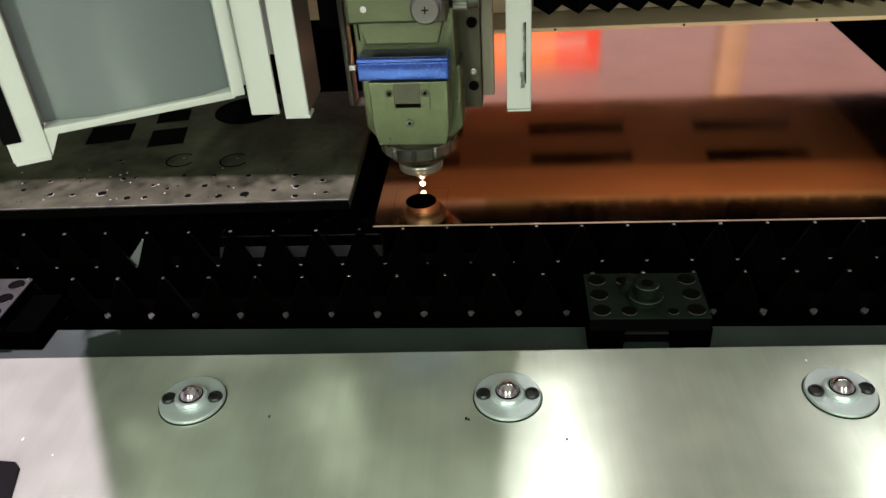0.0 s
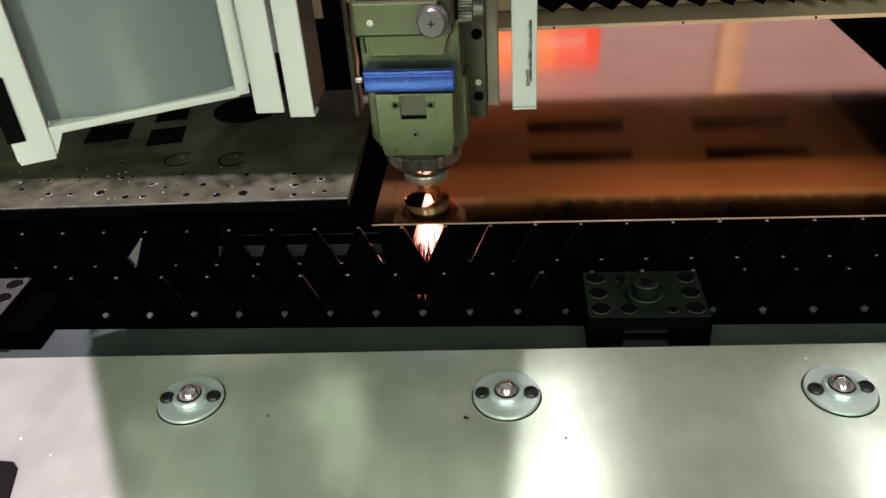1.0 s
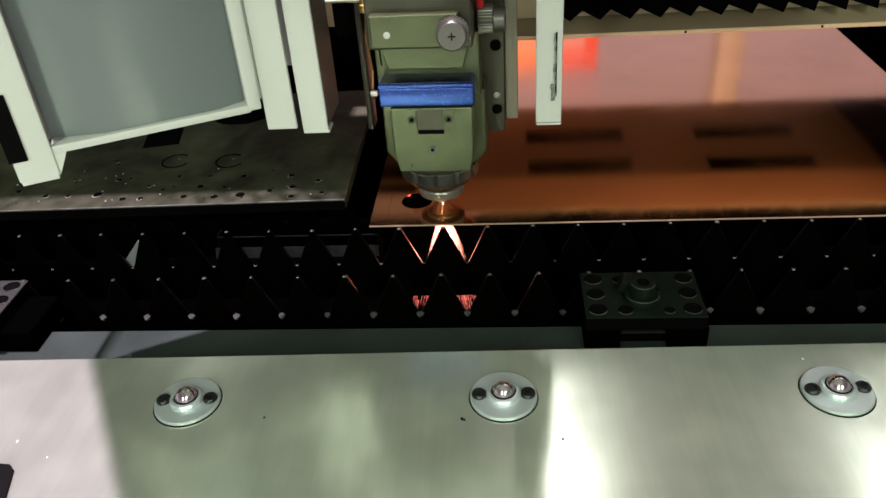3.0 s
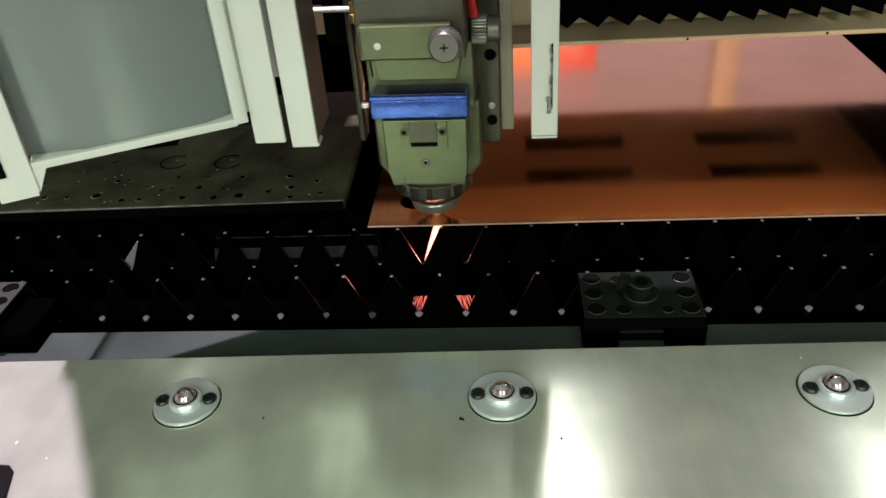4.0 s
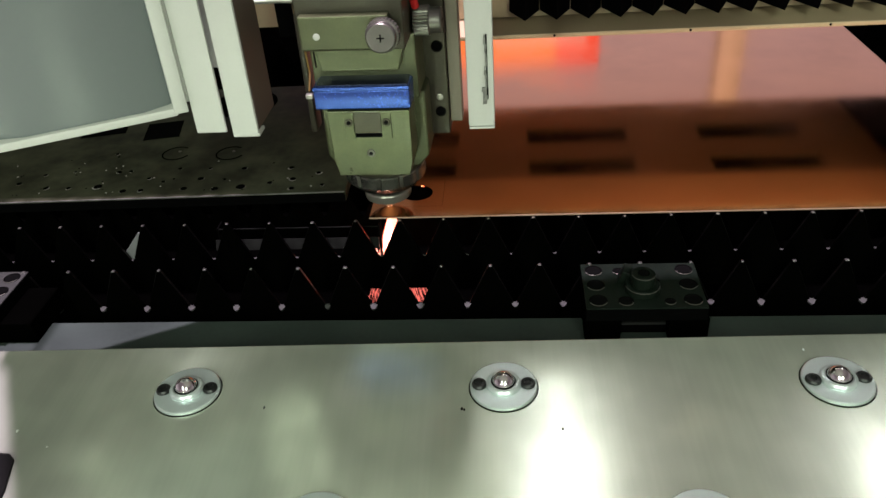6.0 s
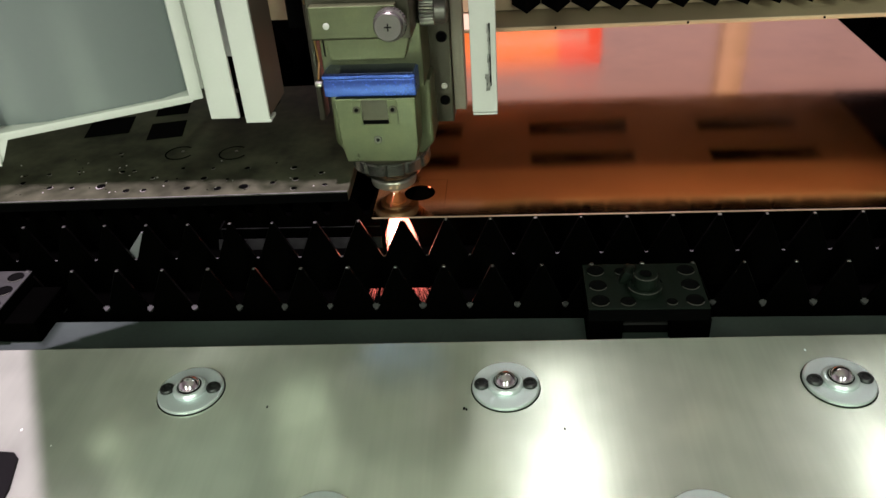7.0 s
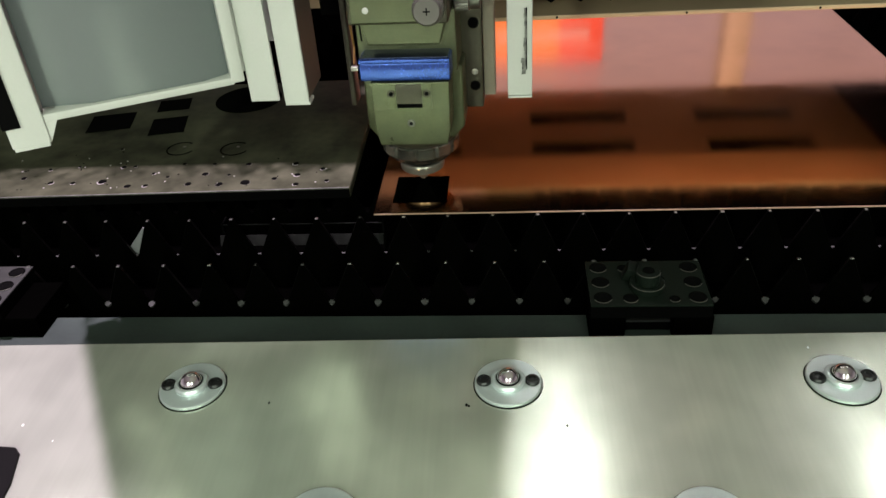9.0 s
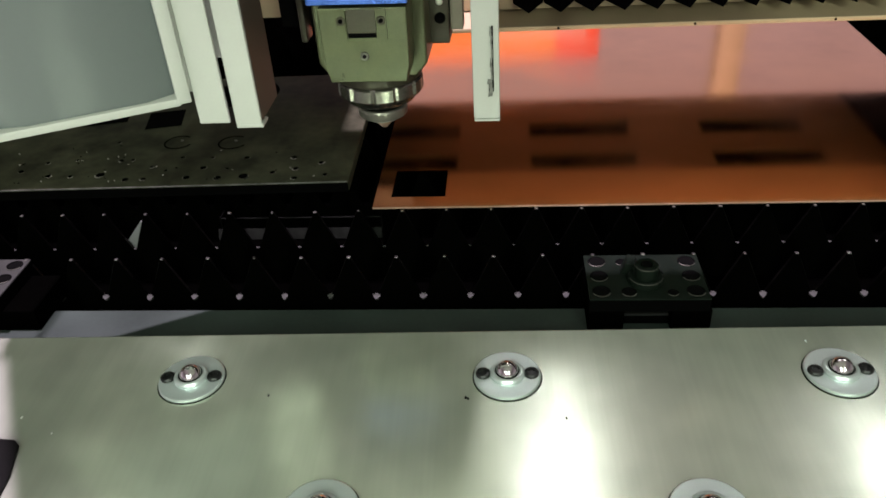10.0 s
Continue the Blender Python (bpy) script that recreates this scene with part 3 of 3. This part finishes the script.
part("beam_body", box((X0, 0.188, 0.13), (X1, 0.404, 0.31), 0.004), M_BLACK, gantry)
part("front_web", box((X0, 0.188, 0.101), (X1, 0.194, 0.13)), M_EDGE, gantry)
part("rear_web", box((X0, 0.398, 0.101), (X1, 0.404, 0.13)), M_BLACK, gantry)
# unseen shelves, added to keep the spot lamp off what lies below
part("shade_shelf", box((X0, 0.006, 0.350), (-0.180, 0.1875, 0.355)), M_BLACK, gantry, "unseen shelf under the bellows, added to block the spot lamp")
part("shade_shelf", box((-0.05, 0.118, 0.327), (X1, 0.1875, 0.331)), M_BLACK, gantry, "unseen shelf over the bellows, added to block the spot lamp")
# cream colour stands for the light on the beam's rear edge
part("lit_rear_lip", box((X0, 0.4065, 0.0955), (X1, 0.412, 0.0985), 0.0006), M_CREAM, gantry, "rear lip, cream for the light on it")
part("lower_edge", box((-0.10, 0.140, 0.0950), (X1, 0.2130, 0.0992), 0.0008), M_EDGE, gantry, "cream painted edge strip")
for i in range(7):
    part("rivet", lathe([(0.0012, 0), (0.0012, 0.0002), (0.0008, 0.0006)], 10, pose(0.05 + 0.123 * i, 0.1399, 0.0972, 90)), M_BLACK, gantry)

bellows_r = thing("bellows", "black pleated bellows along the gantry beam", "bellows", group="bellows")
# left bellows sit unseen, high and forward, for their zigzag shadow
bellows_l = thing("bellows", "black pleated bellows along the gantry beam", "bellows", group="bellows")


def pleat_mesh(W, front, root, z0, z1):
    bm = bmesh.new()
    th = 0.0006
    pts = [(-W / 2, root), (0, front), (W / 2, root)]
    back = [(x, y + th * 3) for x, y in pts]
    lo = [bm.verts.new((x, y, z0)) for x, y in pts + back[::-1]]
    hi = [bm.verts.new((x, y, z1)) for x, y in pts + back[::-1]]
    for i in range(6):
        j = (i + 1) % 6
        bm.faces.new((lo[i], lo[j], hi[j], hi[i]))
    for v in (lo, hi):
        bm.faces.new((v[0], v[1], v[4], v[5]))
        bm.faces.new((v[1], v[2], v[3], v[4]))
    return mesh_of("pleat", bm, M_BELLOWS, 0.3)


PL_R, PL_L = [], []
for par, lst, n, pleat in ((bellows_r, PL_R, 34, pleat_mesh(0.0285, 0.148, 0.180, 0.109, 0.325)), (bellows_l, PL_L, 44, pleat_mesh(0.0228, -0.012, 0.008, 0.356, 0.44))):
    for i in range(n):
        o = new("pleat", pleat)
        o.parent = par
        lst.append(o)
END_R, END_L = 1.0, -1.15
ATT_R, ATT_L = 0.105, -0.10

# ---------------------------------------------------------------- carriage cover, moving along x and y
cover = thing("carriage_cover", "white sheet-metal cover frame with a grey panel round the cutting head", "machine cover")
ZT = 0.395
part("post", box((0.0765, -0.105, 0.1215), (0.0935, -0.102, ZT), 0.001), M_WHITE, cover)
part("post_return", box((0.0905, -0.1018, 0.1225), (0.0935, -0.092, ZT), 0.001), M_WHITE, cover)
M_SCUFF = mat("grey_scuff", (0.06, 0.06, 0.055), 0.6, 0.0, 0.6, 30, 0.1, big=200, tint=(0.3, 0.31, 0.28))
part("slot_mark", box((0.0889, -0.1058, 0.144), (0.0899, -0.105, 0.183), 0.0003), M_BLACK, cover, "black scuffed slot")
part("post_foot", box((0.0768, -0.1054, 0.1198), (0.0934, -0.093, 0.1213), 0.0005), M_WHITE, cover)
part("slot_mark", box((0.0866, -0.1058, 0.1405), (0.0900, -0.105, 0.148), 0.0004), M_BLACK, cover, "black scuffed slot")
rs = random.Random(9)
for i in range(16):
    z = 0.139 + 0.0028 * i
    w = rs.uniform(0.0003, 0.0009) + 0.0009 * (i < 4)
    part("scuff", prism([(-w, -0.0016), (w * 0.8, -0.0013), (w, 0.0014), (-w * 0.7, 0.0017)], 0.0006, Matrix.Translation((0.0886 - 0.0008 * (i < 4) + rs.uniform(-0.0006, 0.0006), -0.1064, z))), M_SCUFF, cover, "grey scuff")
part("post", box((-0.0825, -0.105, 0.1205), (-0.0648, -0.102, ZT), 0.001), M_WHITE, cover)
part("post_foot", box((-0.0822, -0.1052, 0.1190), (-0.0640, -0.092, 0.1215), 0.0006), M_WHITE, cover)
part("post", box((-0.1070, -0.105, 0.1225), (-0.0862, -0.102, ZT), 0.001), M_WHITE, cover)
part("post_side", box((-0.1100, -0.1045, 0.145), (-0.1072, -0.080, ZT), 0.001), M_WHITE, cover)
# inner side of the cover, its shade put in as brown
part("side_wall", box((-0.0668, -0.1015, 0.1225), (-0.0648, -0.060, ZT), 0.0006), mat("brown_shaded_paint", (0.10, 0.075, 0.055), 0.5, 0, 0.2, 40, 0.1), cover, "inner side wall, brown for the shade on it")
# angled grey panel from the post towards the feed table
pm = Matrix.Translation((-0.1085, -0.108, 0)) @ Matrix.Rotation(radians(26.4), 4, "Z")
L = 0.128
plan = [(-L - 0.003, 0.013), (-L + 0.030, 0.003), (-0.026, 0.003), (-0.004, 0.011)]
bm = bmesh.new()
lo = [bm.verts.new((x, y, 0.143)) for x, y in plan + [(x, y + 0.002) for x, y in plan[::-1]]]
hi = [bm.verts.new((v.co.x, v.co.y, ZT)) for v in lo]
for i in range(8):
    bm.faces.new((lo[i], lo[(i + 1) % 8], hi[(i + 1) % 8], hi[i]))
bm.faces.new(lo[::-1])
bm.faces.new(hi)
part("grey_panel", bm, M_GREYWIN, cover, "matt grey sheet panel", at=pm)
part("bottom_rim", box((-L - 0.003, -0.001, 0.1385), (-0.006, 0.014, 0.1440), 0.001), M_WHITE, cover, at=pm)
part("inner_strip", box((-0.008, -0.002, 0.1400), (0.001, 0.008, ZT), 0.001), M_WHITE, cover, at=pm)
part("panel_post", box((-L - 0.027, -0.002, 0.1245), (-L - 0.003, 0.002, ZT), 0.001), M_WHITE, cover, at=pm)
part("panel_post_foot", box((-L - 0.026, -0.0022, 0.1225), (-L - 0.004, 0.012, 0.1252), 0.0006), M_WHITE, cover, at=pm)
part("gusset", prism([(0, 0), (0.010, 0.019), (0.0, 0.019)], 0.003, Matrix.Translation((-L - 0.003, -0.0005, 0.1245))), M_WHITE, cover, at=pm)
part("slot_mark", box((-L - 0.0285, -0.0035, 0.139), (-L - 0.0175, -0.002, 0.182), 0.0004), M_BLACK, cover, "dark slot", at=pm)
part("back_plate", box((-0.085, 0.05, 0.135), (0.060, 0.10, ZT), 0.002), M_BLACK, cover, "dark carriage plate")
# unseen wings and shelf, added to stop the spot lamp leaking past
part("light_block_wing", box((-0.1350, 0.024, 0.24), (-0.0852, 0.146, ZT), 0.001), M_BLACK, cover)
part("light_block_shelf", box((-0.1350, 0.002, 0.360), (-0.0600, 0.0495, 0.366), 0.001), M_BLACK, cover)
part("light_block_wing", box((0.0602, 0.05, 0.24), (0.0935, 0.10, ZT), 0.001), M_BLACK, cover)
# out of view, added for its pale reflection in the feed table
part("front_fascia", box((-0.1070, -0.1015, 0.235), (0.0905, -0.0985, ZT), 0.001), M_WHITE, cover)
# unseen hood, added to shade the feed table side, with a slanted outer edge
part("shade_hood", prism([(-0.253, 0.160), (-0.1085, 0.098), (0.45, 0.095), (0.45, 0.50), (-0.053, 0.50)][::-1], 0.004, pose(0, 0, ZT + 0.0005, 90, 0, 0)), M_WHITE, cover)
# guessed rear and outer walls, added to block the spot lamp
part("rear_wall", box((-0.254, -0.055, 0.15), (-0.087, -0.051, ZT)), M_WHITE, cover)
part("light_block_wall", box((-0.2565, -0.158, 0.128), (-0.2545, -0.055, ZT)), M_WHITE, cover)

# ---------------------------------------------------------------- cutting head, moving along x, y and z
head = thing("cutting_head", "olive laser cutting head with a blue lens drawer", "cutting head")
part("nozzle", lathe([(0.0009, 0.0012), (0.0022, 0.0012), (0.0085, 0.0082), (0.0095, 0.0085), (0.0095, 0.0105), (0.0085, 0.0108)], 32), mat("nozzle_copper", (0.75, 0.55, 0.42), 0.45, 0.6, 0.1, 60, 0.05), head, "pointed copper nozzle")
part("nozzle_ring", lathe([(0.0130, 0.0100), (0.0140, 0.0106), (0.0140, 0.0125)], 40), M_STEEL, head)
part("ceramic_ring", lathe([(0.0160, 0.0122), (0.0190, 0.0135), (0.0195, 0.0150), (0.0195, 0.0195), (0.0188, 0.0208), (0.016, 0.021)], 48), M_CERAMIC, head, "off-white ceramic ring")
part("neck", lathe([(0.0165, 0.0205), (0.0165, 0.0225), (0.0185, 0.0230), (0.0185, 0.0265)], 40), M_BLACK, head)


def fluted(profile, n=96, every=8, depth=0.05):
    """A turned ring with narrow flutes cut into its rim."""
    bm = bmesh.new()
    rings = []
    for r, z, c in profile:
        rings.append([bm.verts.new((r * (1 - depth * c * (i % every == 0)) * math.cos(2 * math.pi * i / n), r * (1 - depth * c * (i % every == 0)) * math.sin(2 * math.pi * i / n), z)) for i in range(n)])
    for a, b in zip(rings, rings[1:]):
        for i in range(n):
            bm.faces.new((a[i], a[(i + 1) % n], b[(i + 1) % n], b[i]))
    bm.faces.new(rings[0][::-1])
    bm.faces.new(rings[-1])
    return bm


collar = part("collar", fluted([(0.0225, 0.0262, 0), (0.0265, 0.0272, 0), (0.0280, 0.0300, 0), (0.0325, 0.0335, 1), (0.0335, 0.0350, 1), (0.0335, 0.0440, 1), (0.0325, 0.0452, 0), (0.030, 0.0456, 0)]), M_COLLAR, head, "fluted steel lock ring")
part("lower_body", prism([(-0.030, 0.0560), (0.034, 0.0560), (0.0425, 0.0660), (0.0425, 0.118), (-0.0375, 0.118), (-0.0375, 0.0660)], 0.062, Matrix.Translation((0, -0.032, 0)), 0.0015), M_HEAD, head)
part("body_foot", lathe([(0.0315, 0.0450), (0.0330, 0.0470), (0.0330, 0.0570)], 40), M_HEAD2, head)
fp = part("front_plate", prism([(-0.0225, 0.0635), (0.0310, 0.0635), (0.0338, 0.0760), (0.0345, 0.1155), (-0.0258, 0.1155), (-0.0252, 0.0760)], 0.030, Matrix.Translation((0, -0.0605, 0)), 0.0006), M_HEAD, head)
for x in (-0.0103, 0.0171):
    st = part("latch_strip", box((x - 0.0035, -0.0617, 0.0945), (x + 0.0035, -0.0605, 0.1150), 0.0001), M_HEAD, head)
    part("screw", lathe([(0.0031, 0), (0.0031, 0.0005), (0.0026, 0.0008), (0.0018, 0.0008), (0.0016, 0.0003)], 18, pose(x, -0.0616, 0.1072, 90)), M_HEAD2, st)
    part("screw_socket", lathe([(0.0015, 0), (0.0015, 0.0009), (0.001, 0.001)], 12, pose(x, -0.0616, 0.1072, 90)), M_BLACK, st)
part("latch_window", box((-0.0064, -0.0612, 0.0985), (0.0132, -0.0605, 0.1148), 0.0002), M_HEAD2, head)
part("latch_slot", box((-0.0062, -0.0617, 0.0955), (0.0130, -0.0608, 0.0984)), M_BLACK, head, "black slot")
part("centre_screw", lathe([(0.0031, 0), (0.0031, 0.0006), (0.0026, 0.0010), (0.0015, 0.0010), (0.0014, 0.0003)], 20, pose(0.0033, -0.0605, 0.0822, 90)), M_KNOB, head)
part("screw_socket", lathe([(0.0014, 0), (0.0014, 0.0011), (0.001, 0.0012)], 12, pose(0.0033, -0.0605, 0.0822, 90)), M_BLACK, head)
# lens drawer
dr = part("lens_drawer", prism([(-0.0322, 0), (0.0362, 0), (0.0362, 0.0135), (-0.0322, 0.0135)], 0.026, Matrix.Translation((0, -0.0640, 0.1185)), 0.0008), M_BLUE, head, "blue anodised lens drawer")
part("drawer_lip", box((-0.0324, -0.0650, 0.1325), (0.0364, -0.0442, 0.1352), 0.0007), M_BLUE, dr)
# drawer top given a darker blue for the dark it reflects
part("drawer_top", box((-0.0305, -0.0625, 0.1350), (0.0348, -0.0440, 0.1362), 0.0004), mat("dark_mirroring_blue", (0.008, 0.014, 0.05), 0.3, 0.5, 0.1, 60, 0.05), dr, "drawer top, darker blue for what it reflects")
part("drawer_pin", box((-0.0395, -0.0600, 0.1250), (-0.0342, -0.0560, 0.1285), 0.0006), M_STEEL, dr)
# upper body
part("mid_body", prism([(-0.0360, 0.118), (0.0400, 0.118), (0.0400, 0.166), (-0.0360, 0.166)], 0.078, Matrix.Translation((0, -0.0440, 0)), 0.001), M_HEAD, head)
part("taper", prism([(-0.0250, 0.1440), (0.0290, 0.1440), (0.0345, 0.1640), (-0.0300, 0.1640)], 0.02, Matrix.Translation((0, -0.0570, 0)), 0.0008), M_HEAD, head)
part("upper_body", box((-0.0345, -0.0720, 0.1640), (0.0375, 0.0497, 0.48), 0.0012), M_HEAD2, head)
pn = part("panel", box((-0.0305, -0.0800, 0.1675), (0.0290, -0.0720, 0.1900), 0.0008), M_HEAD, head)
part("panel_dot", lathe([(0.0023, 0), (0.0023, 0.0004), (0.0015, 0.0006)], 20, pose(-0.0192, -0.0800, 0.1768, 90)), M_WHITE, pn, "white dot")


def knob(parent, m, r, ln):
    bm = bmesh.new()
    n = 60
    rings = []
    for z, k, c in ((0, 0.8, 0), (0.001, 1, 1), (ln * 0.55, 1, 1), (ln * 0.6, 0.86, 0), (ln * 0.95, 0.84, 0), (ln, 0.78, 0)):
        rings.append([bm.verts.new(m @ Vector((r * k * (1 - 0.06 * c * (i % 2)) * math.cos(2 * math.pi * i / n), r * k * (1 - 0.06 * c * (i % 2)) * math.sin(2 * math.pi * i / n), z))) for i in range(n)])
    for a, b in zip(rings, rings[1:]):
        for i in range(n):
            bm.faces.new((a[i], a[(i + 1) % n], b[(i + 1) % n], b[i]))
    bm.faces.new(rings[-1])
    bm.faces.new(rings[0][::-1])
    k = part("knob", bm, M_KNOB, parent, "knurled steel knob")
    part("cross_slot", box((-r * 0.22, -r * 0.04, ln - 0.0003), (r * 0.22, r * 0.04, ln + 0.0002)), M_BLACK, k, at=m)
    part("cross_slot", box((-r * 0.04, -r * 0.22, ln - 0.0003), (r * 0.04, r * 0.22, ln + 0.0003)), M_BLACK, k, at=m)
    return k


knob(head, pose(0.0258, -0.0800, 0.1778, 84, 0, 0), 0.0113, 0.014)
knob(head, pose(0.0390, -0.036, 0.1720, 0, 90, 0), 0.0105, 0.020)
# mounting plates behind the body
part("mount_plate", box((0.0360, -0.004, 0.0700), (0.0565, 0.020, 0.48), 0.0012), M_HEAD2, head)
part("edge_plate", box((0.0570, 0.000, 0.0790), (0.0665, 0.014, 0.48), 0.0010), mat("pale_anodised_edge", (0.24, 0.22, 0.17), 0.45, 0.4, 0.15, 50, 0.1), head)
part("mount_plate", box((-0.0570, -0.002, 0.0720), (-0.0525, 0.016, 0.48), 0.0010), M_HEAD2, head)
for z, r, mm in ((0.1015, 0.0026, M_STEEL), (0.0895, 0.0042, M_BLACK), (0.1420, 0.0045, M_BLACK)):
    part("bolt_hole", lathe([(r, 0), (r, 0.0006), (r * 0.75, 0.0008), (r * 0.5, 0.0004)], 20, pose(0.0500, -0.0040, z, 90)), mm, head)
part("cable", tube([(-0.041, -0.02, 0.40), (-0.042, -0.025, 0.20), (-0.044, -0.03, 0.16), (-0.041, -0.035, 0.135), (-0.039, -0.05, 0.127)], 0.0008, 8), M_BRASS, head, "thin yellow sensor wire")
part("cable", tube([(-0.036, -0.047, 0.168), (-0.031, -0.052, 0.158), (-0.0295, -0.056, 0.147)], 0.0006, 8), M_BLACK, head, "thin black wire")
part("fitting", lathe([(0.003, 0), (0.0045, 0.0005), (0.0045, 0.006), (0.0035, 0.0065), (0.0035, 0.014)], 16, pose(-0.0430, -0.030, 0.178)), M_BRASS, head, "brass hose fitting")
part("pipe", tube([(-0.0430, -0.030, 0.187), (-0.055, -0.032, 0.188), (-0.072, -0.036, 0.189)], 0.0022, 12), M_STEEL, head, "thin metal pipe")
part("hose", tube([(0.030, -0.066, 0.48), (0.0385, -0.064, 0.25), (0.0405, -0.05, 0.20), (0.0415, -0.04, 0.183)], 0.0028, 12), M_RED, head, "red hose")

# ---------------------------------------------------------------- light of the cut
glow = thing("cutting_glow", "white-hot point under the nozzle", "laser glow")
bm = bmesh.new()
bmesh.ops.create_uvsphere(bm, u_segments=16, v_segments=10, radius=0.0022, matrix=Matrix.Scale(0.8, 4, (0, 0, 1)))
part("hot_spot", bm, M_GLOW, glow)
sparks = thing("spark_jet", "jet of orange molten sparks under the sheet", "sparks")
rnd = random.Random(3)


def streaks(count, spread, top, depth, r0, r1, long=0.04, flat=1.0):
    bm = bmesh.new()
    for i in range(count):
        a, k = rnd.uniform(0, 6.283), rnd.random() * spread
        z0, ln = top + rnd.random() ** 1.3 * depth, rnd.uniform(0.010, long)
        d = Vector((k * math.cos(a), k * math.sin(a) * flat, -1))
        p, q2 = d * z0, d * (z0 + ln)
        r = rnd.uniform(r0, r1)
        vs = [bm.verts.new(p + Vector((r * c, r * s, 0))) for c, s in ((1, 0), (-0.5, 0.87), (-0.5, -0.87))]
        e = bm.verts.new(q2)
        bm.faces.new(vs)
        for j in range(3):
            bm.faces.new((vs[j], vs[(j + 1) % 3], e))
    return bm


part("hot_core", streaks(320, 0.22, 0.002, 0.03, 0.0002, 0.0006), M_SPARK, sparks, "pink-white hot core")["kind"] = "stuff"
part("spray", streaks(1000, 0.33, 0.002, 0.04, 0.00015, 0.0005), M_SPRAY, sparks, "orange spray of sparks")["kind"] = "stuff"
part("ember_fall", streaks(420, 0.34, 0.080, 0.026, 0.00015, 0.0004, 0.018, 0.45), M_EMBER, sparks, "dull red falling embers")["kind"] = "stuff"

# ---------------------------------------------------------------- what moves
NOZZLE = [
    (0.0, -0.0745, 0.2620, 0.0109), (0.15, -0.0745, 0.2620, 0.0080), (0.3, -0.0745, 0.2620, 0.0010), (0.45, -0.0745, 0.2620, 0.0), (0.7, -0.0745, 0.2620, 0.0),
    (1.0, -0.0697, 0.2620, 0.0), (1.5, -0.0584, 0.2620, 0.0), (1.7, -0.0538, 0.2620, 0.0), (1.85, -0.0522, 0.2610, 0.0), (2.0, -0.0520, 0.2580, 0.0),
    (2.5, -0.0520, 0.2470, 0.0), (3.5, -0.0520, 0.2245, 0.0), (3.75, -0.0521, 0.2188, 0.0), (3.9, -0.0527, 0.2163, 0.0), (4.05, -0.0558, 0.2160, 0.0),
    (4.5, -0.0656, 0.2160, 0.0), (5.0, -0.0772, 0.2160, 0.0), (5.5, -0.0882, 0.2160, 0.0), (5.75, -0.0938, 0.2160, 0.0), (5.9, -0.0961, 0.2168, 0.0), (6.05, -0.0964, 0.2200, 0.0),
    (7.0, -0.0964, 0.2415, 0.0), (7.5, -0.0964, 0.2528, 0.0), (7.75, -0.0964, 0.2585, 0.0), (7.9, -0.0957, 0.2615, 0.0), (8.05, -0.0930, 0.2620, 0.0),
    (8.5, -0.0826, 0.2620, 0.0), (8.8, -0.0757, 0.2620, 0.0), (8.9, -0.0746, 0.2620, 0.0), (9.0, -0.0746, 0.2620, 0.0), (9.1, -0.0746, 0.2620, 0.018), (9.2, -0.0746, 0.2620, 0.045),
    (9.3, -0.0755, 0.2600, 0.064), (9.4, -0.0810, 0.2555, 0.067), (9.5, -0.0866, 0.2487, 0.0672), (9.7, -0.0940, 0.2330, 0.0674), (9.85, -0.0962, 0.2215, 0.0675), (10.0, -0.0964, 0.2148, 0.0675)]


def motions():
    walk(gantry, [(t, pose(0, y, 0)) for t, x, y, z in NOZZLE])
    for b in (bellows_r, bellows_l):
        walk(b, [(t, pose(0, y, 0)) for t, x, y, z in NOZZLE])
    for lst, att, end in ((PL_R, ATT_R, END_R), (PL_L, ATT_L, END_L)):
        for i, o in enumerate(lst):
            k = (i + 0.5) / len(lst)
            walk(o, [(t, pose((x + att) * (1 - k) + end * k, 0, 0)) for t, x, y, z in NOZZLE])
    walk(cover, [(t, pose(x, y, 0)) for t, x, y, z in NOZZLE])
    walk(head, [(t, pose(x, y, z, 0, 0, -2)) for t, x, y, z in NOZZLE])
    zc = 0.0006 + TH / 2
    cx, cy = SX0 + SA / 2, SY0 + SA / 2
    walk(blank, [(0, pose(cx, cy, zc)), (8.85, pose(cx, cy, zc)), (8.95, pose(cx, cy, -0.05, 8, 3)), (9.1, pose(cx, cy + 0.01, -0.35, 25, 10)), (9.2, pose(cx, cy + 0.01, -0.59, 0, 0)), (10, pose(cx, cy + 0.01, -0.59, 0, 0))])
    walk(sparks, [(0, pose(-0.0745, 0.262, -0.55)), (0.45, pose(-0.0745, 0.262, -0.55)), (0.55, pose(-0.0745, 0.262, 0))]
         + [(t, pose(x, y, 0)) for t, x, y, z in NOZZLE if 0.6 < t < 8.85] + [(8.95, pose(-0.0746, 0.262, -0.55)), (10, pose(-0.0746, 0.262, -0.55))])
    walk(glow, [(0, pose(-0.0745, 0.262, 0.0065)), (0.1, pose(-0.0745, 0.262, 0.0045)), (0.2, pose(-0.0745, 0.262, -0.006)), (0.45, pose(-0.0745, 0.262, -0.006)), (0.55, pose(-0.0745, 0.262, 0.0012))]
         + [(t, pose(x, y, 0.0012)) for t, x, y, z in NOZZLE if 0.6 < t < 8.95] + [(9.0, pose(-0.0746, 0.262, -0.4)), (10, pose(-0.0746, 0.262, -0.59))])


motions()
